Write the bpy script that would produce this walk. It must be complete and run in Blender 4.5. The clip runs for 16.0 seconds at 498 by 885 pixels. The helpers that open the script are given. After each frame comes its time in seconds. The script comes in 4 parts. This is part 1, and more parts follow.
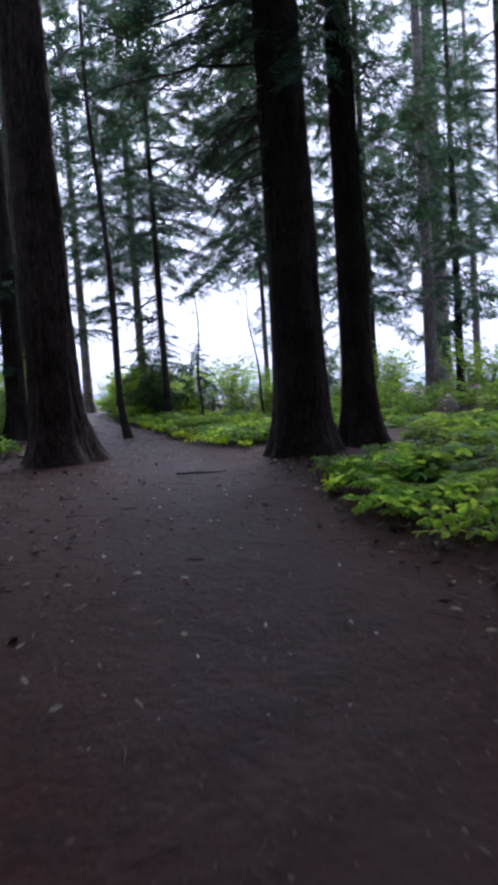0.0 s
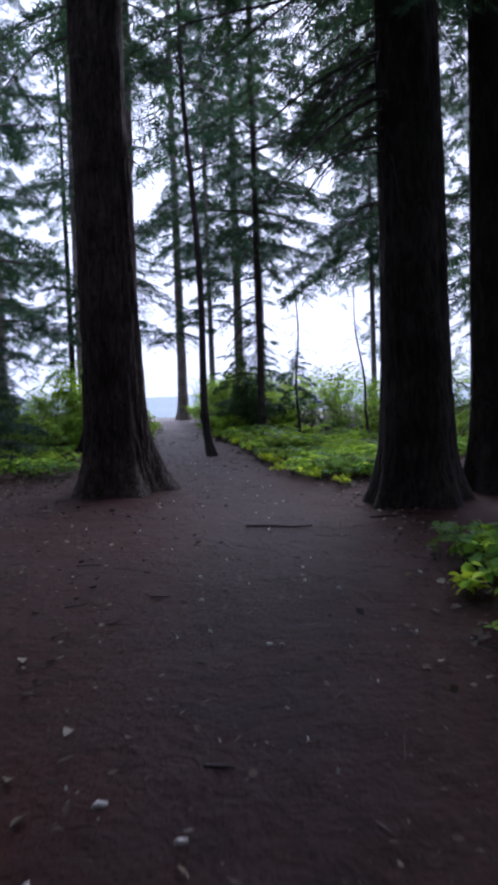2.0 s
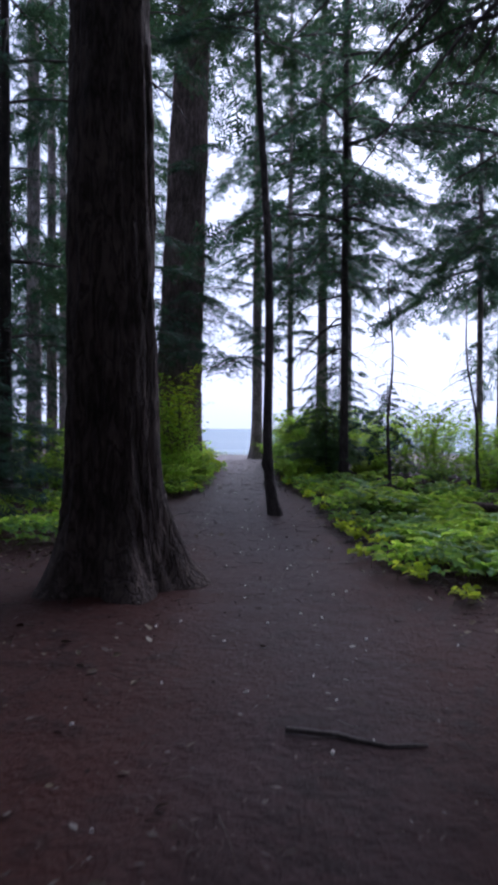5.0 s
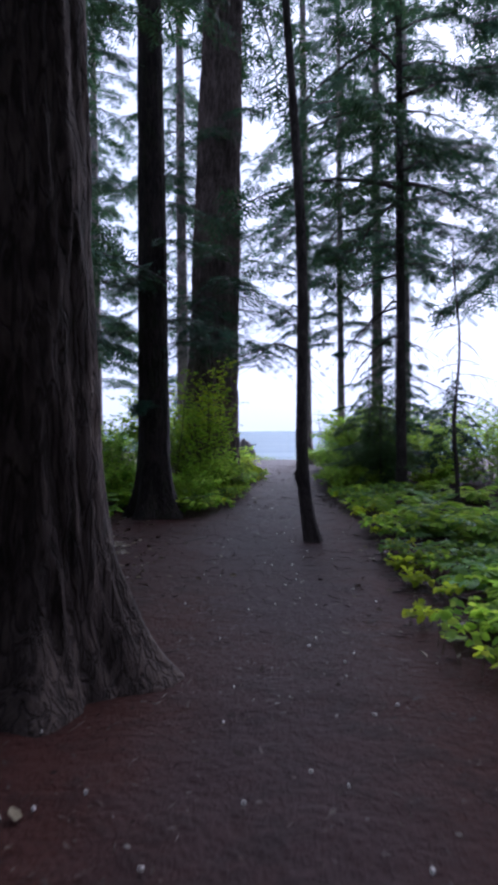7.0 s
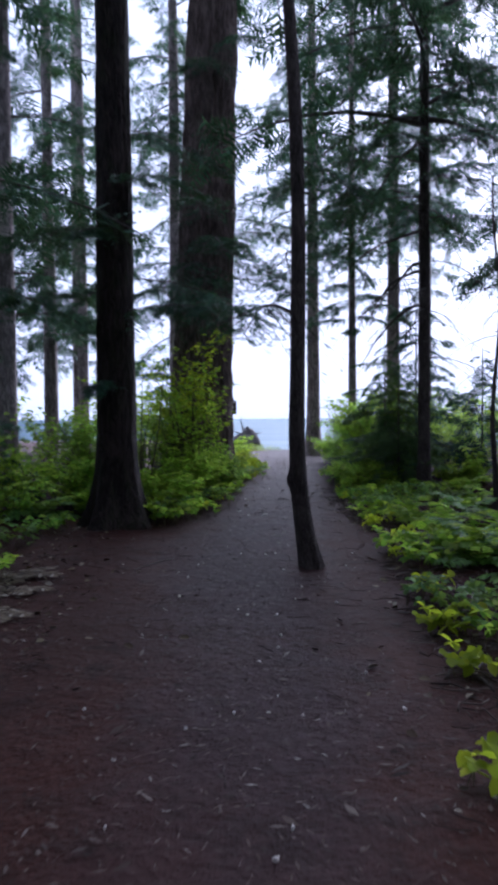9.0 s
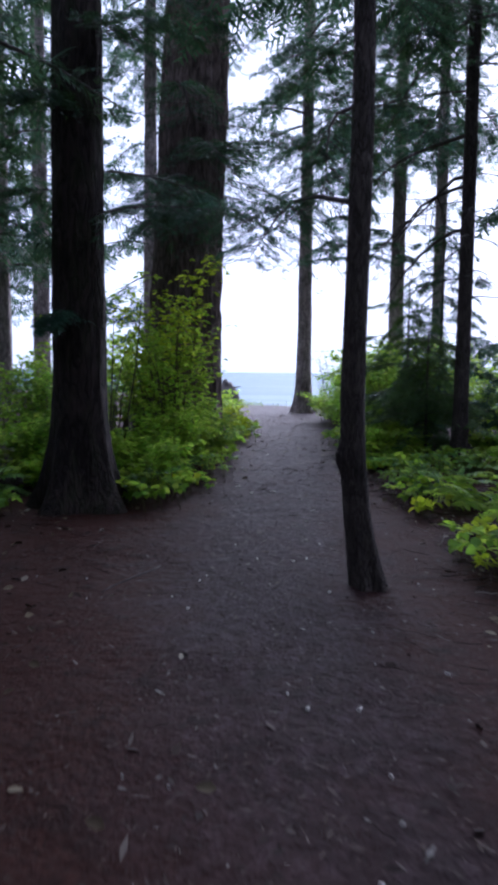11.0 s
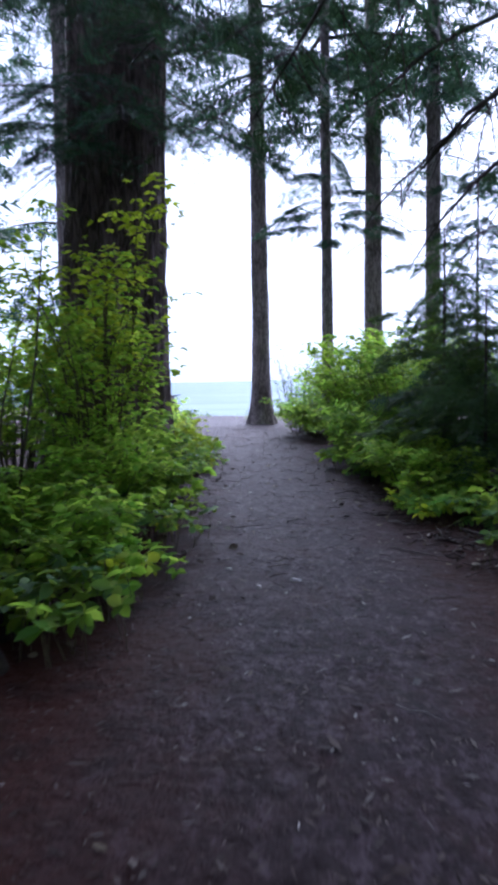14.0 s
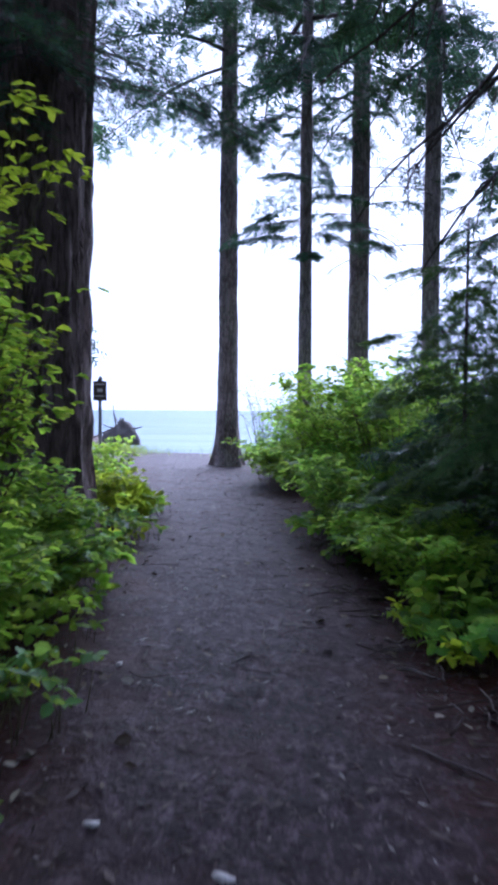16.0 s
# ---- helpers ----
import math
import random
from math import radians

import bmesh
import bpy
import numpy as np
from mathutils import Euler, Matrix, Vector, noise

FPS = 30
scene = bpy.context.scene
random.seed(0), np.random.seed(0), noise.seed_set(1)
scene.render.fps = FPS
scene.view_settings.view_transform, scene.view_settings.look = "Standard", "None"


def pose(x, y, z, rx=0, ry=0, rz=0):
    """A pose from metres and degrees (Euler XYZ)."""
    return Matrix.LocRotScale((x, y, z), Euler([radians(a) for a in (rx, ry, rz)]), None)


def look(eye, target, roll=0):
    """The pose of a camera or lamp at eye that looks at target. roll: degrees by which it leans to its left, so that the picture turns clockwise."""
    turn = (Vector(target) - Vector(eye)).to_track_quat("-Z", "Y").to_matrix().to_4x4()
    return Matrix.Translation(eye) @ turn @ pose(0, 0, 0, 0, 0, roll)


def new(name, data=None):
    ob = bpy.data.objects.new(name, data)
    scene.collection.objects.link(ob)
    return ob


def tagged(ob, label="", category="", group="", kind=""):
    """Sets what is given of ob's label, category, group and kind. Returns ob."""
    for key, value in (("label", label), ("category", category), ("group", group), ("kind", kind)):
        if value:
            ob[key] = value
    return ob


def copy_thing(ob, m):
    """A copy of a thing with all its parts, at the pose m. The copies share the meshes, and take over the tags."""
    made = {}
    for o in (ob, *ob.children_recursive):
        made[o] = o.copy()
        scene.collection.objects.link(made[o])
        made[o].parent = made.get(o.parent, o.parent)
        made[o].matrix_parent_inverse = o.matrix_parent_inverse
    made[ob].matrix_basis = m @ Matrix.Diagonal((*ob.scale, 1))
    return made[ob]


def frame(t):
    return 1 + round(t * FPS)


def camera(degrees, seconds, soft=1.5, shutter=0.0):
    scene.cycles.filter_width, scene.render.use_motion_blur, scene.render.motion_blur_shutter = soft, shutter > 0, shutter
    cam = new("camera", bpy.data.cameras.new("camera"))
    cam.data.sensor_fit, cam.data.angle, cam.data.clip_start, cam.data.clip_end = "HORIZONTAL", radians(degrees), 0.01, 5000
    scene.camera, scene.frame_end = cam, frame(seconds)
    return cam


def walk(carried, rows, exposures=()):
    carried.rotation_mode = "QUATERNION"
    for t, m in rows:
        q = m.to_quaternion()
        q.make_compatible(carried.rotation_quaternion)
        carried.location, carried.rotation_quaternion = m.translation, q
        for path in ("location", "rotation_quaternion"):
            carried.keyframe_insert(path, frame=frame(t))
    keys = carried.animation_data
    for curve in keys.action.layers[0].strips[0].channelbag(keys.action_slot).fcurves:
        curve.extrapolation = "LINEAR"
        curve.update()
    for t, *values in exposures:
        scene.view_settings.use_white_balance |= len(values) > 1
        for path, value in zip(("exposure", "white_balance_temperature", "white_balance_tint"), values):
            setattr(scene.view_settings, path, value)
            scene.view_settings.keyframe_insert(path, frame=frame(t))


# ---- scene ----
# ---- camera and walk ----
cam = camera(37.6, 16.0, soft=4.0, shutter=0.6)
METRES, EYE, TILT, LEAN, TURN = 21.7, 1.5, 0.0, 0.0, -10.7
ROWS = [
    (0.0, 0.0, 0.0, 0.0, -0.31, -4.62, 3.86),
    (0.5, 0.003, 0.0323, 0.0011, 1.46, -3.7, 3.16),
    (1.0, 0.0061, 0.059, 0.0041, 2.25, -3.32, 3.93),
    (1.5, 0.0073, 0.0909, 0.0078, 6.34, -3.64, 2.96),
    (2.0, 0.0047, 0.1188, 0.0094, 7.97, -3.82, 2.04),
    (2.5, 0.0005, 0.1453, 0.01, 9.32, -2.28, 1.34),
    (3.0, -0.0051, 0.1784, 0.0101, 12.07, -1.38, 1.75),
    (5.5, -0.0156, 0.3302, 0.0175, 15.51, -0.92, -0.68),
    (6.0, -0.019, 0.3617, 0.0182, 17.27, -0.49, -0.48),
    (6.5, -0.0221, 0.3937, 0.0181, 18.27, -0.21, 0.01),
    (7.0, -0.0256, 0.4256, 0.0171, 19.32, -0.89, 0.54),
    (7.5, -0.0297, 0.4613, 0.0168, 23.19, 0.77, 0.02),
    (8.0, -0.0351, 0.493, 0.0193, 23.94, -0.36, 0.77),
    (8.5, -0.0413, 0.5218, 0.0185, 22.17, -0.82, 0.33),
    (9.0, -0.0507, 0.5499, 0.0176, 20.26, -1.89, 0.43),
    (9.5, -0.0631, 0.5803, 0.0162, 18.91, -3.61, -0.22),
    (10.0, -0.0784, 0.6066, 0.0156, 19.03, -5.65, -0.68),
    (12.5, -0.1607, 0.7466, 0.0119, 15.0, -5.21, -0.27),
    (13.0, -0.1727, 0.7777, 0.0104, 14.71, -5.36, -0.26),
    (13.5, -0.1845, 0.8079, 0.0091, 14.22, -5.41, 0.2),
    (14.0, -0.1922, 0.8388, 0.0084, 12.25, -4.83, 1.05),
    (14.5, -0.1984, 0.871, 0.0077, 12.11, -4.84, 0.36),
    (15.0, -0.2001, 0.9003, 0.0094, 10.78, -4.87, -0.16),
    (15.5, -0.201, 0.9306, 0.0112, 10.51, -3.26, -1.01),
    (16.0, -0.2045, 0.9582, 0.0137, 10.47, -2.51, -0.38),
]
walk(cam, [(t, pose(0, 0, EYE, TILT, LEAN, TURN) @ pose(METRES * x, METRES * y, METRES * z, 90 + pitch, roll, yaw)) for t, x, y, z, yaw, pitch, roll in ROWS],
     exposures=((0.0, 1.25, 5450, 24), (2.0, 1.1, 5400, 25), (5.5, 0.95, 5350, 25), (9.0, 1.1, 5300, 24), (12.5, 1.4, 5250, 24), (14.0, 1.5, 5100, 25), (16.0, 1.45, 4900, 27)))

# ---- sky and sun ----
SUN_ELEVATION, SUN_AZIMUTH = 33.0, 12.0  # degrees; azimuth clockwise from +y, over the water
world = bpy.data.worlds.new("overcast_sky")
scene.world = world
world.use_nodes = True
wn, wl = world.node_tree.nodes, world.node_tree.links
wn.clear()
sky = wn.new("ShaderNodeTexSky")
sky.sky_type, sky.sun_disc = "NISHITA", False
sky.sun_elevation, sky.sun_rotation = radians(SUN_ELEVATION), radians(SUN_AZIMUTH)
sky.air_density, sky.dust_density, sky.ozone_density = 1.0, 4.0, 1.0
grey = wn.new("ShaderNodeHueSaturation")  # cloud takes most of the blue out
grey.inputs["Saturation"].default_value = 0.22
wback = wn.new("ShaderNodeBackground")
wback.inputs["Strength"].default_value = 0.065
wout = wn.new("ShaderNodeOutputWorld")
wl.new(sky.outputs[0], grey.inputs["Color"])
cloud = wn.new("ShaderNodeMix")  # an even layer of bright cloud over the clear sky
cloud.data_type = "RGBA"
cloud.inputs[0].default_value = 0.86
cloud.inputs[7].default_value = (8.3, 9.0, 10.2, 1)
wl.new(grey.outputs[0], cloud.inputs[6])
wl.new(cloud.outputs[2], wback.inputs["Color"])
wl.new(wback.outputs[0], wout.inputs["Surface"])
sun_data = bpy.data.lights.new("sun", "SUN")
sun_data.energy, sun_data.angle, sun_data.color = 5.0, radians(60), (1.0, 0.98, 0.93)
sun = new("sun", sun_data)
_e, _a = radians(SUN_ELEVATION), radians(SUN_AZIMUTH)
sun.matrix_world = look((0, 0, 0), (-math.cos(_e) * math.sin(_a), -math.cos(_e) * math.cos(_a), -math.sin(_e))) 
sun.location = (10, 60, 60)


# ---- materials ----
class Nodes:
    """A short hand for a node material."""

    def __init__(self, name):
        self.mat = bpy.data.materials.new(name)
        self.mat.use_nodes = True
        self.tree = self.mat.node_tree
        self.tree.nodes.clear()
        self.out = self.tree.nodes.new("ShaderNodeOutputMaterial")

    def add(self, kind, **inputs):
        n = self.tree.nodes.new(kind)
        for key, value in inputs.items():
            self.put(n, key.replace("_", " "), value)
        return n

    def put(self, n, key, value):
        sock = n.inputs[int(key)] if key.isdigit() else n.inputs[key]
        if isinstance(value, bpy.types.NodeSocket):
            self.tree.links.new(value, sock)
        else:
            sock.default_value = value

    def coords(self, scale=(1, 1, 1)):
        tc = self.add("ShaderNodeTexCoord")
        return self.add("ShaderNodeMapping", Vector=tc.outputs["Object"], Scale=scale).outputs[0]

    def world(self, scale=(1, 1, 1)):
        geo = self.add("ShaderNodeNewGeometry")
        return self.add("ShaderNodeMapping", Vector=geo.outputs["Position"], Scale=scale).outputs[0]

    def noise(self, vec, scale, detail=4.0, rough=0.55):
        return self.add("ShaderNodeTexNoise", Vector=vec, Scale=scale, Detail=detail, Roughness=rough).outputs["Fac"]

    def voronoi(self, vec, scale, feature="F1", out="Distance"):
        n = self.add("ShaderNodeTexVoronoi")
        n.feature = feature
        self.put(n, "Vector", vec), self.put(n, "Scale", scale)
        return n.outputs[out]

    def ramp(self, fac, *stops):
        n = self.add("ShaderNodeValToRGB", Fac=fac)
        cr = n.color_ramp
        while len(cr.elements) < len(stops):
            cr.elements.new(0.5)
        for el, (p, c) in zip(cr.elements, stops):
            el.position = p
            el.color = (*c, 1) if len(c) == 3 else c
        return n.outputs["Color"]

    def mix(self, fac, a, b, mode="MIX"):
        n = self.add("ShaderNodeMix")
        n.data_type, n.blend_type = "RGBA", mode
        self.put(n, "0", fac), self.put(n, "6", a), self.put(n, "7", b)
        return n.outputs[2]

    def math(self, op, a, b=0.0, clamp=False):
        n = self.add("ShaderNodeMath")
        n.operation, n.use_clamp = op, clamp
        self.put(n, "0", a), self.put(n, "1", b)
        return n.outputs[0]

    def bump(self, height, strength=0.5, distance=0.02, normal=None):
        n = self.add("ShaderNodeBump", Height=height, Strength=strength, Distance=distance)
        if normal:
            self.put(n, "Normal", normal)
        return n.outputs[0]

    def surface(self, shader):
        self.tree.links.new(shader, self.out.inputs["Surface"])
        return self.mat


def grey3(v):
    return (v, v, v)


def bark_material(name, dark, mid, light, moss=0.0, scale=1.0):
    n = Nodes(name)
    long = n.coords((8 * scale, 8 * scale, 2.2 * scale))
    fine = n.coords((40, 40, 9))
    furrow = n.noise(long, 2.2, 6, 0.6)
    split = n.add("ShaderNodeTexNoise", Vector=n.coords((5 * scale, 5 * scale, 1.1 * scale)), Scale=2.6, Detail=3.0, Roughness=0.5, Distortion=0.6).outputs["Fac"]
    plates = n.math("ABSOLUTE", n.math("SUBTRACT", split, 0.5))
    col = n.ramp(furrow, (0.3, dark), (0.52, mid), (0.75, light))
    blotch = n.noise(n.coords(), 1.6, 3)
    col = n.mix(n.ramp(blotch, (0.35, grey3(0)), (0.7, grey3(0.55))), col, (*[c * 1.5 for c in light], 1))
    crack = n.ramp(plates, (0.0, grey3(0.35)), (0.085, grey3(1)))
    col = n.mix(crack, (*[c * 0.45 for c in dark], 1), col)
    if moss:
        m = n.ramp(n.noise(n.coords((3, 3, 1.2)), 2.3, 5), (0.5, grey3(0)), (0.68, grey3(moss)))
        col = n.mix(m, col, (0.055, 0.075, 0.025, 1))
    height = n.math("ADD", n.math("MULTIPLY", crack, 0.8), n.math("ADD", furrow, n.math("MULTIPLY", n.noise(fine, 3, 4), 0.35)))
    bs = n.add("ShaderNodeBsdfPrincipled", Base_Color=col, Roughness=0.92, Normal=n.bump(height, 0.85, 0.03))
    n.put(bs, "Specular IOR Level", 0.2)
    return n.surface(bs.outputs[0])


def leaf_material(name, colours, through_light=0.45, rough=0.6, glow=0.35):
    """colours: three greens, taken leaf by leaf."""
    n = Nodes(name)
    geo = n.add("ShaderNodeNewGeometry")
    col = n.ramp(geo.outputs["Random Per Island"], *[(p, c) for p, c in zip((0.0, 0.5, 1.0), colours)])
    vein = n.noise(n.coords(), 35, 2)
    col = n.mix(n.math("MULTIPLY", vein, 0.35), col, n.mix(0.5, col, (0.02, 0.03, 0.005, 1)))
    clump = n.ramp(n.noise(n.world(), 0.9, 2), (0.35, grey3(0.65)), (0.65, grey3(1.25)))
    col = n.mix(1.0, col, clump, "MULTIPLY")
    # light tops and shaded gaps of the foliage, put into the leaf colour
    gap_shade = n.ramp(n.noise(n.world(), 3.2, 3), (0.36, grey3(0.5)), (0.62, grey3(1.3)))
    col = n.mix(1.0, col, gap_shade, "MULTIPLY")
    bs = n.add("ShaderNodeBsdfPrincipled", Base_Color=col, Roughness=rough)
    n.put(bs, "Specular IOR Level", 0.15)
    tr = n.add("ShaderNodeBsdfTranslucent", Color=n.mix(glow, col, (0.42, 0.56, 0.02, 1)))
    mx = n.add("ShaderNodeMixShader")
    n.put(mx, "0", through_light), n.put(mx, "1", bs.outputs[0]), n.put(mx, "2", tr.outputs[0])
    return n.surface(mx.outputs[0])


def ground_material():
    n = Nodes("forest_soil")
    att = n.add("ShaderNodeAttribute")
    att.attribute_name = "trodden"
    grav = n.add("ShaderNodeAttribute")
    grav.attribute_name = "chips_and_sky_sheen"
    p = n.world()
    big, patch, mid, fine = n.noise(p, 0.5, 4), n.noise(p, 1.7, 5, 0.62), n.noise(p, 4.2, 6, 0.66), n.noise(p, 13, 8, 0.66)
    edge = n.math("ADD", att.outputs["Fac"], n.math("MULTIPLY", n.math("SUBTRACT", patch, 0.5), 1.3))
    way = n.ramp(edge, (0.38, grey3(0)), (1.0, grey3(0.95)))
    # red-brown rotting needles beside the way
    needles = n.ramp(n.noise(p, 24, 6, 0.75), (0.28, (0.009648, 0.002627, 0.001695)), (0.5, (0.02412, 0.006566, 0.004253)), (0.74, (0.04727, 0.01683, 0.01109)))
    needles = n.mix(n.ramp(big, (0.35, grey3(0)), (0.65, grey3(0.6))), needles, (0.0328, 0.007407, 0.004314, 1))
    needles = n.mix(n.ramp(mid, (0.50, grey3(0)), (0.68, grey3(0.7))), needles, (0.008683, 0.002861, 0.002003, 1))
    # grey-violet trodden earth
    dirt = n.ramp(fine, (0.28, (0.01295, 0.006395, 0.006421)), (0.5, (0.02417, 0.01233, 0.01253)), (0.72, (0.04144, 0.02245, 0.02255)))
    dirt = n.mix(n.ramp(mid, (0.46, grey3(0)), (0.62, grey3(0.85))), dirt, (0.01295, 0.006083, 0.005794, 1))
    dirt = n.mix(n.ramp(patch, (0.44, grey3(0)), (0.58, grey3(0.75))), dirt, (0.03021, 0.01154, 0.01034, 1))
    dirt = n.mix(n.ramp(big, (0.42, grey3(0)), (0.62, grey3(0.55))), dirt, (0.0233, 0.01404, 0.01566, 1))
    # wood chips; their lilac tint paints in the sky's reflection
    bits = n.ramp(n.noise(n.world((0.4072, 0.2255, 0.3915)), 30, 6, 0.75), (0.36, (0.005497, 0.003664, 0.004405)), (0.52, (0.02508, 0.01819, 0.02153)), (0.66, (0.09975, 0.07564, 0.08769)))
    dirt = n.mix(n.math("MULTIPLY", grav.outputs["Fac"], 0.8), dirt, bits)
    col = n.mix(way, needles, dirt)
    h = n.math("ADD", n.math("MULTIPLY", fine, 0.6), n.math("ADD", mid, n.math("MULTIPLY", n.noise(p, 40, 4, 0.6), 0.18)))
    bs = n.add("ShaderNodeBsdfPrincipled", Base_Color=col, Roughness=0.85, Normal=n.bump(h, 0.9, 0.045))
    n.put(bs, "Specular IOR Level", 0.12)
    return n.surface(bs.outputs[0])


def island_material(name, *stops, rough=0.85):
    n = Nodes(name)
    geo = n.add("ShaderNodeNewGeometry")
    col = n.ramp(geo.outputs["Random Per Island"], *stops)
    grain = n.noise(n.world(), 60, 3)
    col = n.mix(n.math("MULTIPLY", grain, 0.5), col, (0.03, 0.02, 0.015, 1))
    bs = n.add("ShaderNodeBsdfPrincipled", Base_Color=col, Roughness=rough)
    n.put(bs, "Specular IOR Level", 0.25)
    return n.surface(bs.outputs[0])


def wood_material(name, dark, light):
    n = Nodes(name)
    g = n.noise(n.coords((30, 30, 4)), 2, 5, 0.65)
    col = n.ramp(g, (0.3, dark), (0.7, light))
    bs = n.add("ShaderNodeBsdfPrincipled", Base_Color=col, Roughness=0.85, Normal=n.bump(g, 0.6, 0.01))
    return n.surface(bs.outputs[0])


def plain_material(name, colour, rough=0.6, metal=0.0):
    n = Nodes(name)
    w = n.noise(n.coords(), 14, 5)
    col = n.mix(n.math("MULTIPLY", w, 0.4), (*colour, 1), (*[c * 0.55 for c in colour], 1))
    bs = n.add("ShaderNodeBsdfPrincipled", Base_Color=col, Roughness=rough, Metallic=metal)
    return n.surface(bs.outputs[0])


def water_material():
    n = Nodes("lake_water")
    p = n.world((0.35, 1.0, 1.0))
    swell, chop = n.noise(p, 0.5, 3), n.noise(p, 2.2, 5, 0.6)
    h = n.math("ADD", n.math("MULTIPLY", swell, 1.2), n.math("MULTIPLY", chop, 0.45))
    col = n.ramp(n.noise(n.world((0.04, 0.25, 1)), 1.0, 4), (0.42, (0.022, 0.050, 0.070)), (0.60, (0.046, 0.078, 0.100)))
    rough = n.bump(h, 1.0, 0.5)
    body = n.add("ShaderNodeBsdfDiffuse", Color=col, Normal=rough)
    gloss = n.add("ShaderNodeBsdfGlossy", Color=(0.9, 0.95, 1.0, 1), Roughness=0.35, Normal=rough)
    mx = n.add("ShaderNodeMixShader")
    n.put(mx, "0", 0.05), n.put(mx, "1", body.outputs[0]), n.put(mx, "2", gloss.outputs[0])
    return n.surface(mx.outputs[0])


BARK_BROWN = bark_material("furrowed_fir_bark", (0.01188, 0.007841, 0.006653), (0.04039, 0.02791, 0.02317), (0.08914, 0.06415, 0.05465))
BARK_CEDAR = bark_material("fibrous_cedar_bark", (0.034, 0.023, 0.020), (0.095, 0.068, 0.060), (0.175, 0.132, 0.118), scale=0.8)
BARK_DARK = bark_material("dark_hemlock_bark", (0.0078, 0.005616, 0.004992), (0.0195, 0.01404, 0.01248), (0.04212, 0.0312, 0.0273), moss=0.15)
# grey bark, paled further so its colour carries the haze over distant trunks
BARK_HAZED_GREY = bark_material("hazed_grey_fir_bark", (0.0702, 0.0567, 0.054), (0.2295, 0.189, 0.1836), (0.4455, 0.378, 0.3699), moss=0.2, scale=1.3)
BARK_THIN = bark_material("thin_dark_bark", (0.0182, 0.0143, 0.013), (0.0468, 0.0364, 0.0338), (0.0936, 0.0754, 0.0676), scale=2.5)
TWIG = wood_material("dead_twig_wood", (0.0264, 0.0198, 0.0176), (0.0836, 0.066, 0.0594))
STEM = wood_material("green_brown_stem", (0.042, 0.0392, 0.0168), (0.119, 0.098, 0.042))
LOG = bark_material("rotten_log", (0.0204, 0.0153, 0.0136), (0.068, 0.0476, 0.0374), (0.153, 0.102, 0.0765), moss=0.8)
DRIFT = wood_material("weathered_driftwood", (0.0396, 0.0324, 0.0324), (0.135, 0.1188, 0.1152))
NEEDLE = leaf_material("conifer_needles", ((0.01964, 0.05576, 0.04324), (0.03274, 0.09062, 0.06178), (0.06547, 0.1429, 0.08237)), 0.32, glow=0.08)
NEEDLE_DARK = leaf_material("dark_cedar_sprays", ((0.01607, 0.04704, 0.03791), (0.02812, 0.07696, 0.05307), (0.05625, 0.1283, 0.07076)), 0.32, glow=0.08)
NEEDLE_YOUNG = leaf_material("young_conifer_needles", ((0.026, 0.062, 0.026), (0.046, 0.104, 0.038), (0.080, 0.150, 0.052)), 0.38, glow=0.15)
LEAF_LIME = leaf_material("lime_green_leaves", ((0.1444, 0.3231, 0.03025), (0.2682, 0.495, 0.0495), (0.4537, 0.58, 0.0825)), 0.66)
LEAF_GREEN = leaf_material("mid_green_leaves", ((0.05899, 0.1786, 0.02794), (0.1708, 0.3959, 0.05278), (0.4192, 0.58, 0.09004)), 0.66)
LEAF_HERB = leaf_material("cool_green_herb_leaves", ((0.0448, 0.128, 0.0352), (0.096, 0.224, 0.0544), (0.184, 0.32, 0.0832)), 0.4)
LEAF_YELLOW = leaf_material("yellow_green_leaves", ((0.252, 0.348, 0.0144), (0.372, 0.48, 0.0216), (0.504, 0.54, 0.036)), 0.66)
LEAF_PALE = leaf_material("pale_grey_green_leaves", ((0.07, 0.10, 0.06), (0.12, 0.16, 0.09), (0.18, 0.22, 0.12)), 0.5)
SOIL = ground_material()
LITTER = island_material("needle_litter_bits", (0.0, (0.01418, 0.00945, 0.008269)), (0.45, (0.04016, 0.02599, 0.02126)), (0.80, (0.07678, 0.05553, 0.04489)), (0.95, (0.105, 0.08575, 0.07437)), (1.0, (0.2625, 0.245, 0.2275)))
DRY_LEAF = island_material("dry_fallen_leaves", (0.0, (0.03675, 0.0231, 0.0147)), (0.5, (0.08925, 0.0651, 0.0378)), (0.8, (0.168, 0.1365, 0.084)), (1.0, (0.315, 0.2835, 0.231)))
PALE_CHIP = plain_material("pale_wood_chip", (0.46, 0.43, 0.40), 0.8)
WATER = water_material()
SIGN_BROWN = plain_material("brown_painted_sign", (0.045, 0.028, 0.024), 0.5)
SIGN_PALE = plain_material("pale_sign_paint", (0.55, 0.53, 0.50), 0.5)
POST_GREY = wood_material("grey_weathered_post", (0.10, 0.10, 0.10), (0.22, 0.22, 0.21))

# ---- mesh helpers ----
rng = np.random.default_rng(7)
_TABLE = np.random.default_rng(3).random((32, 32, 32))


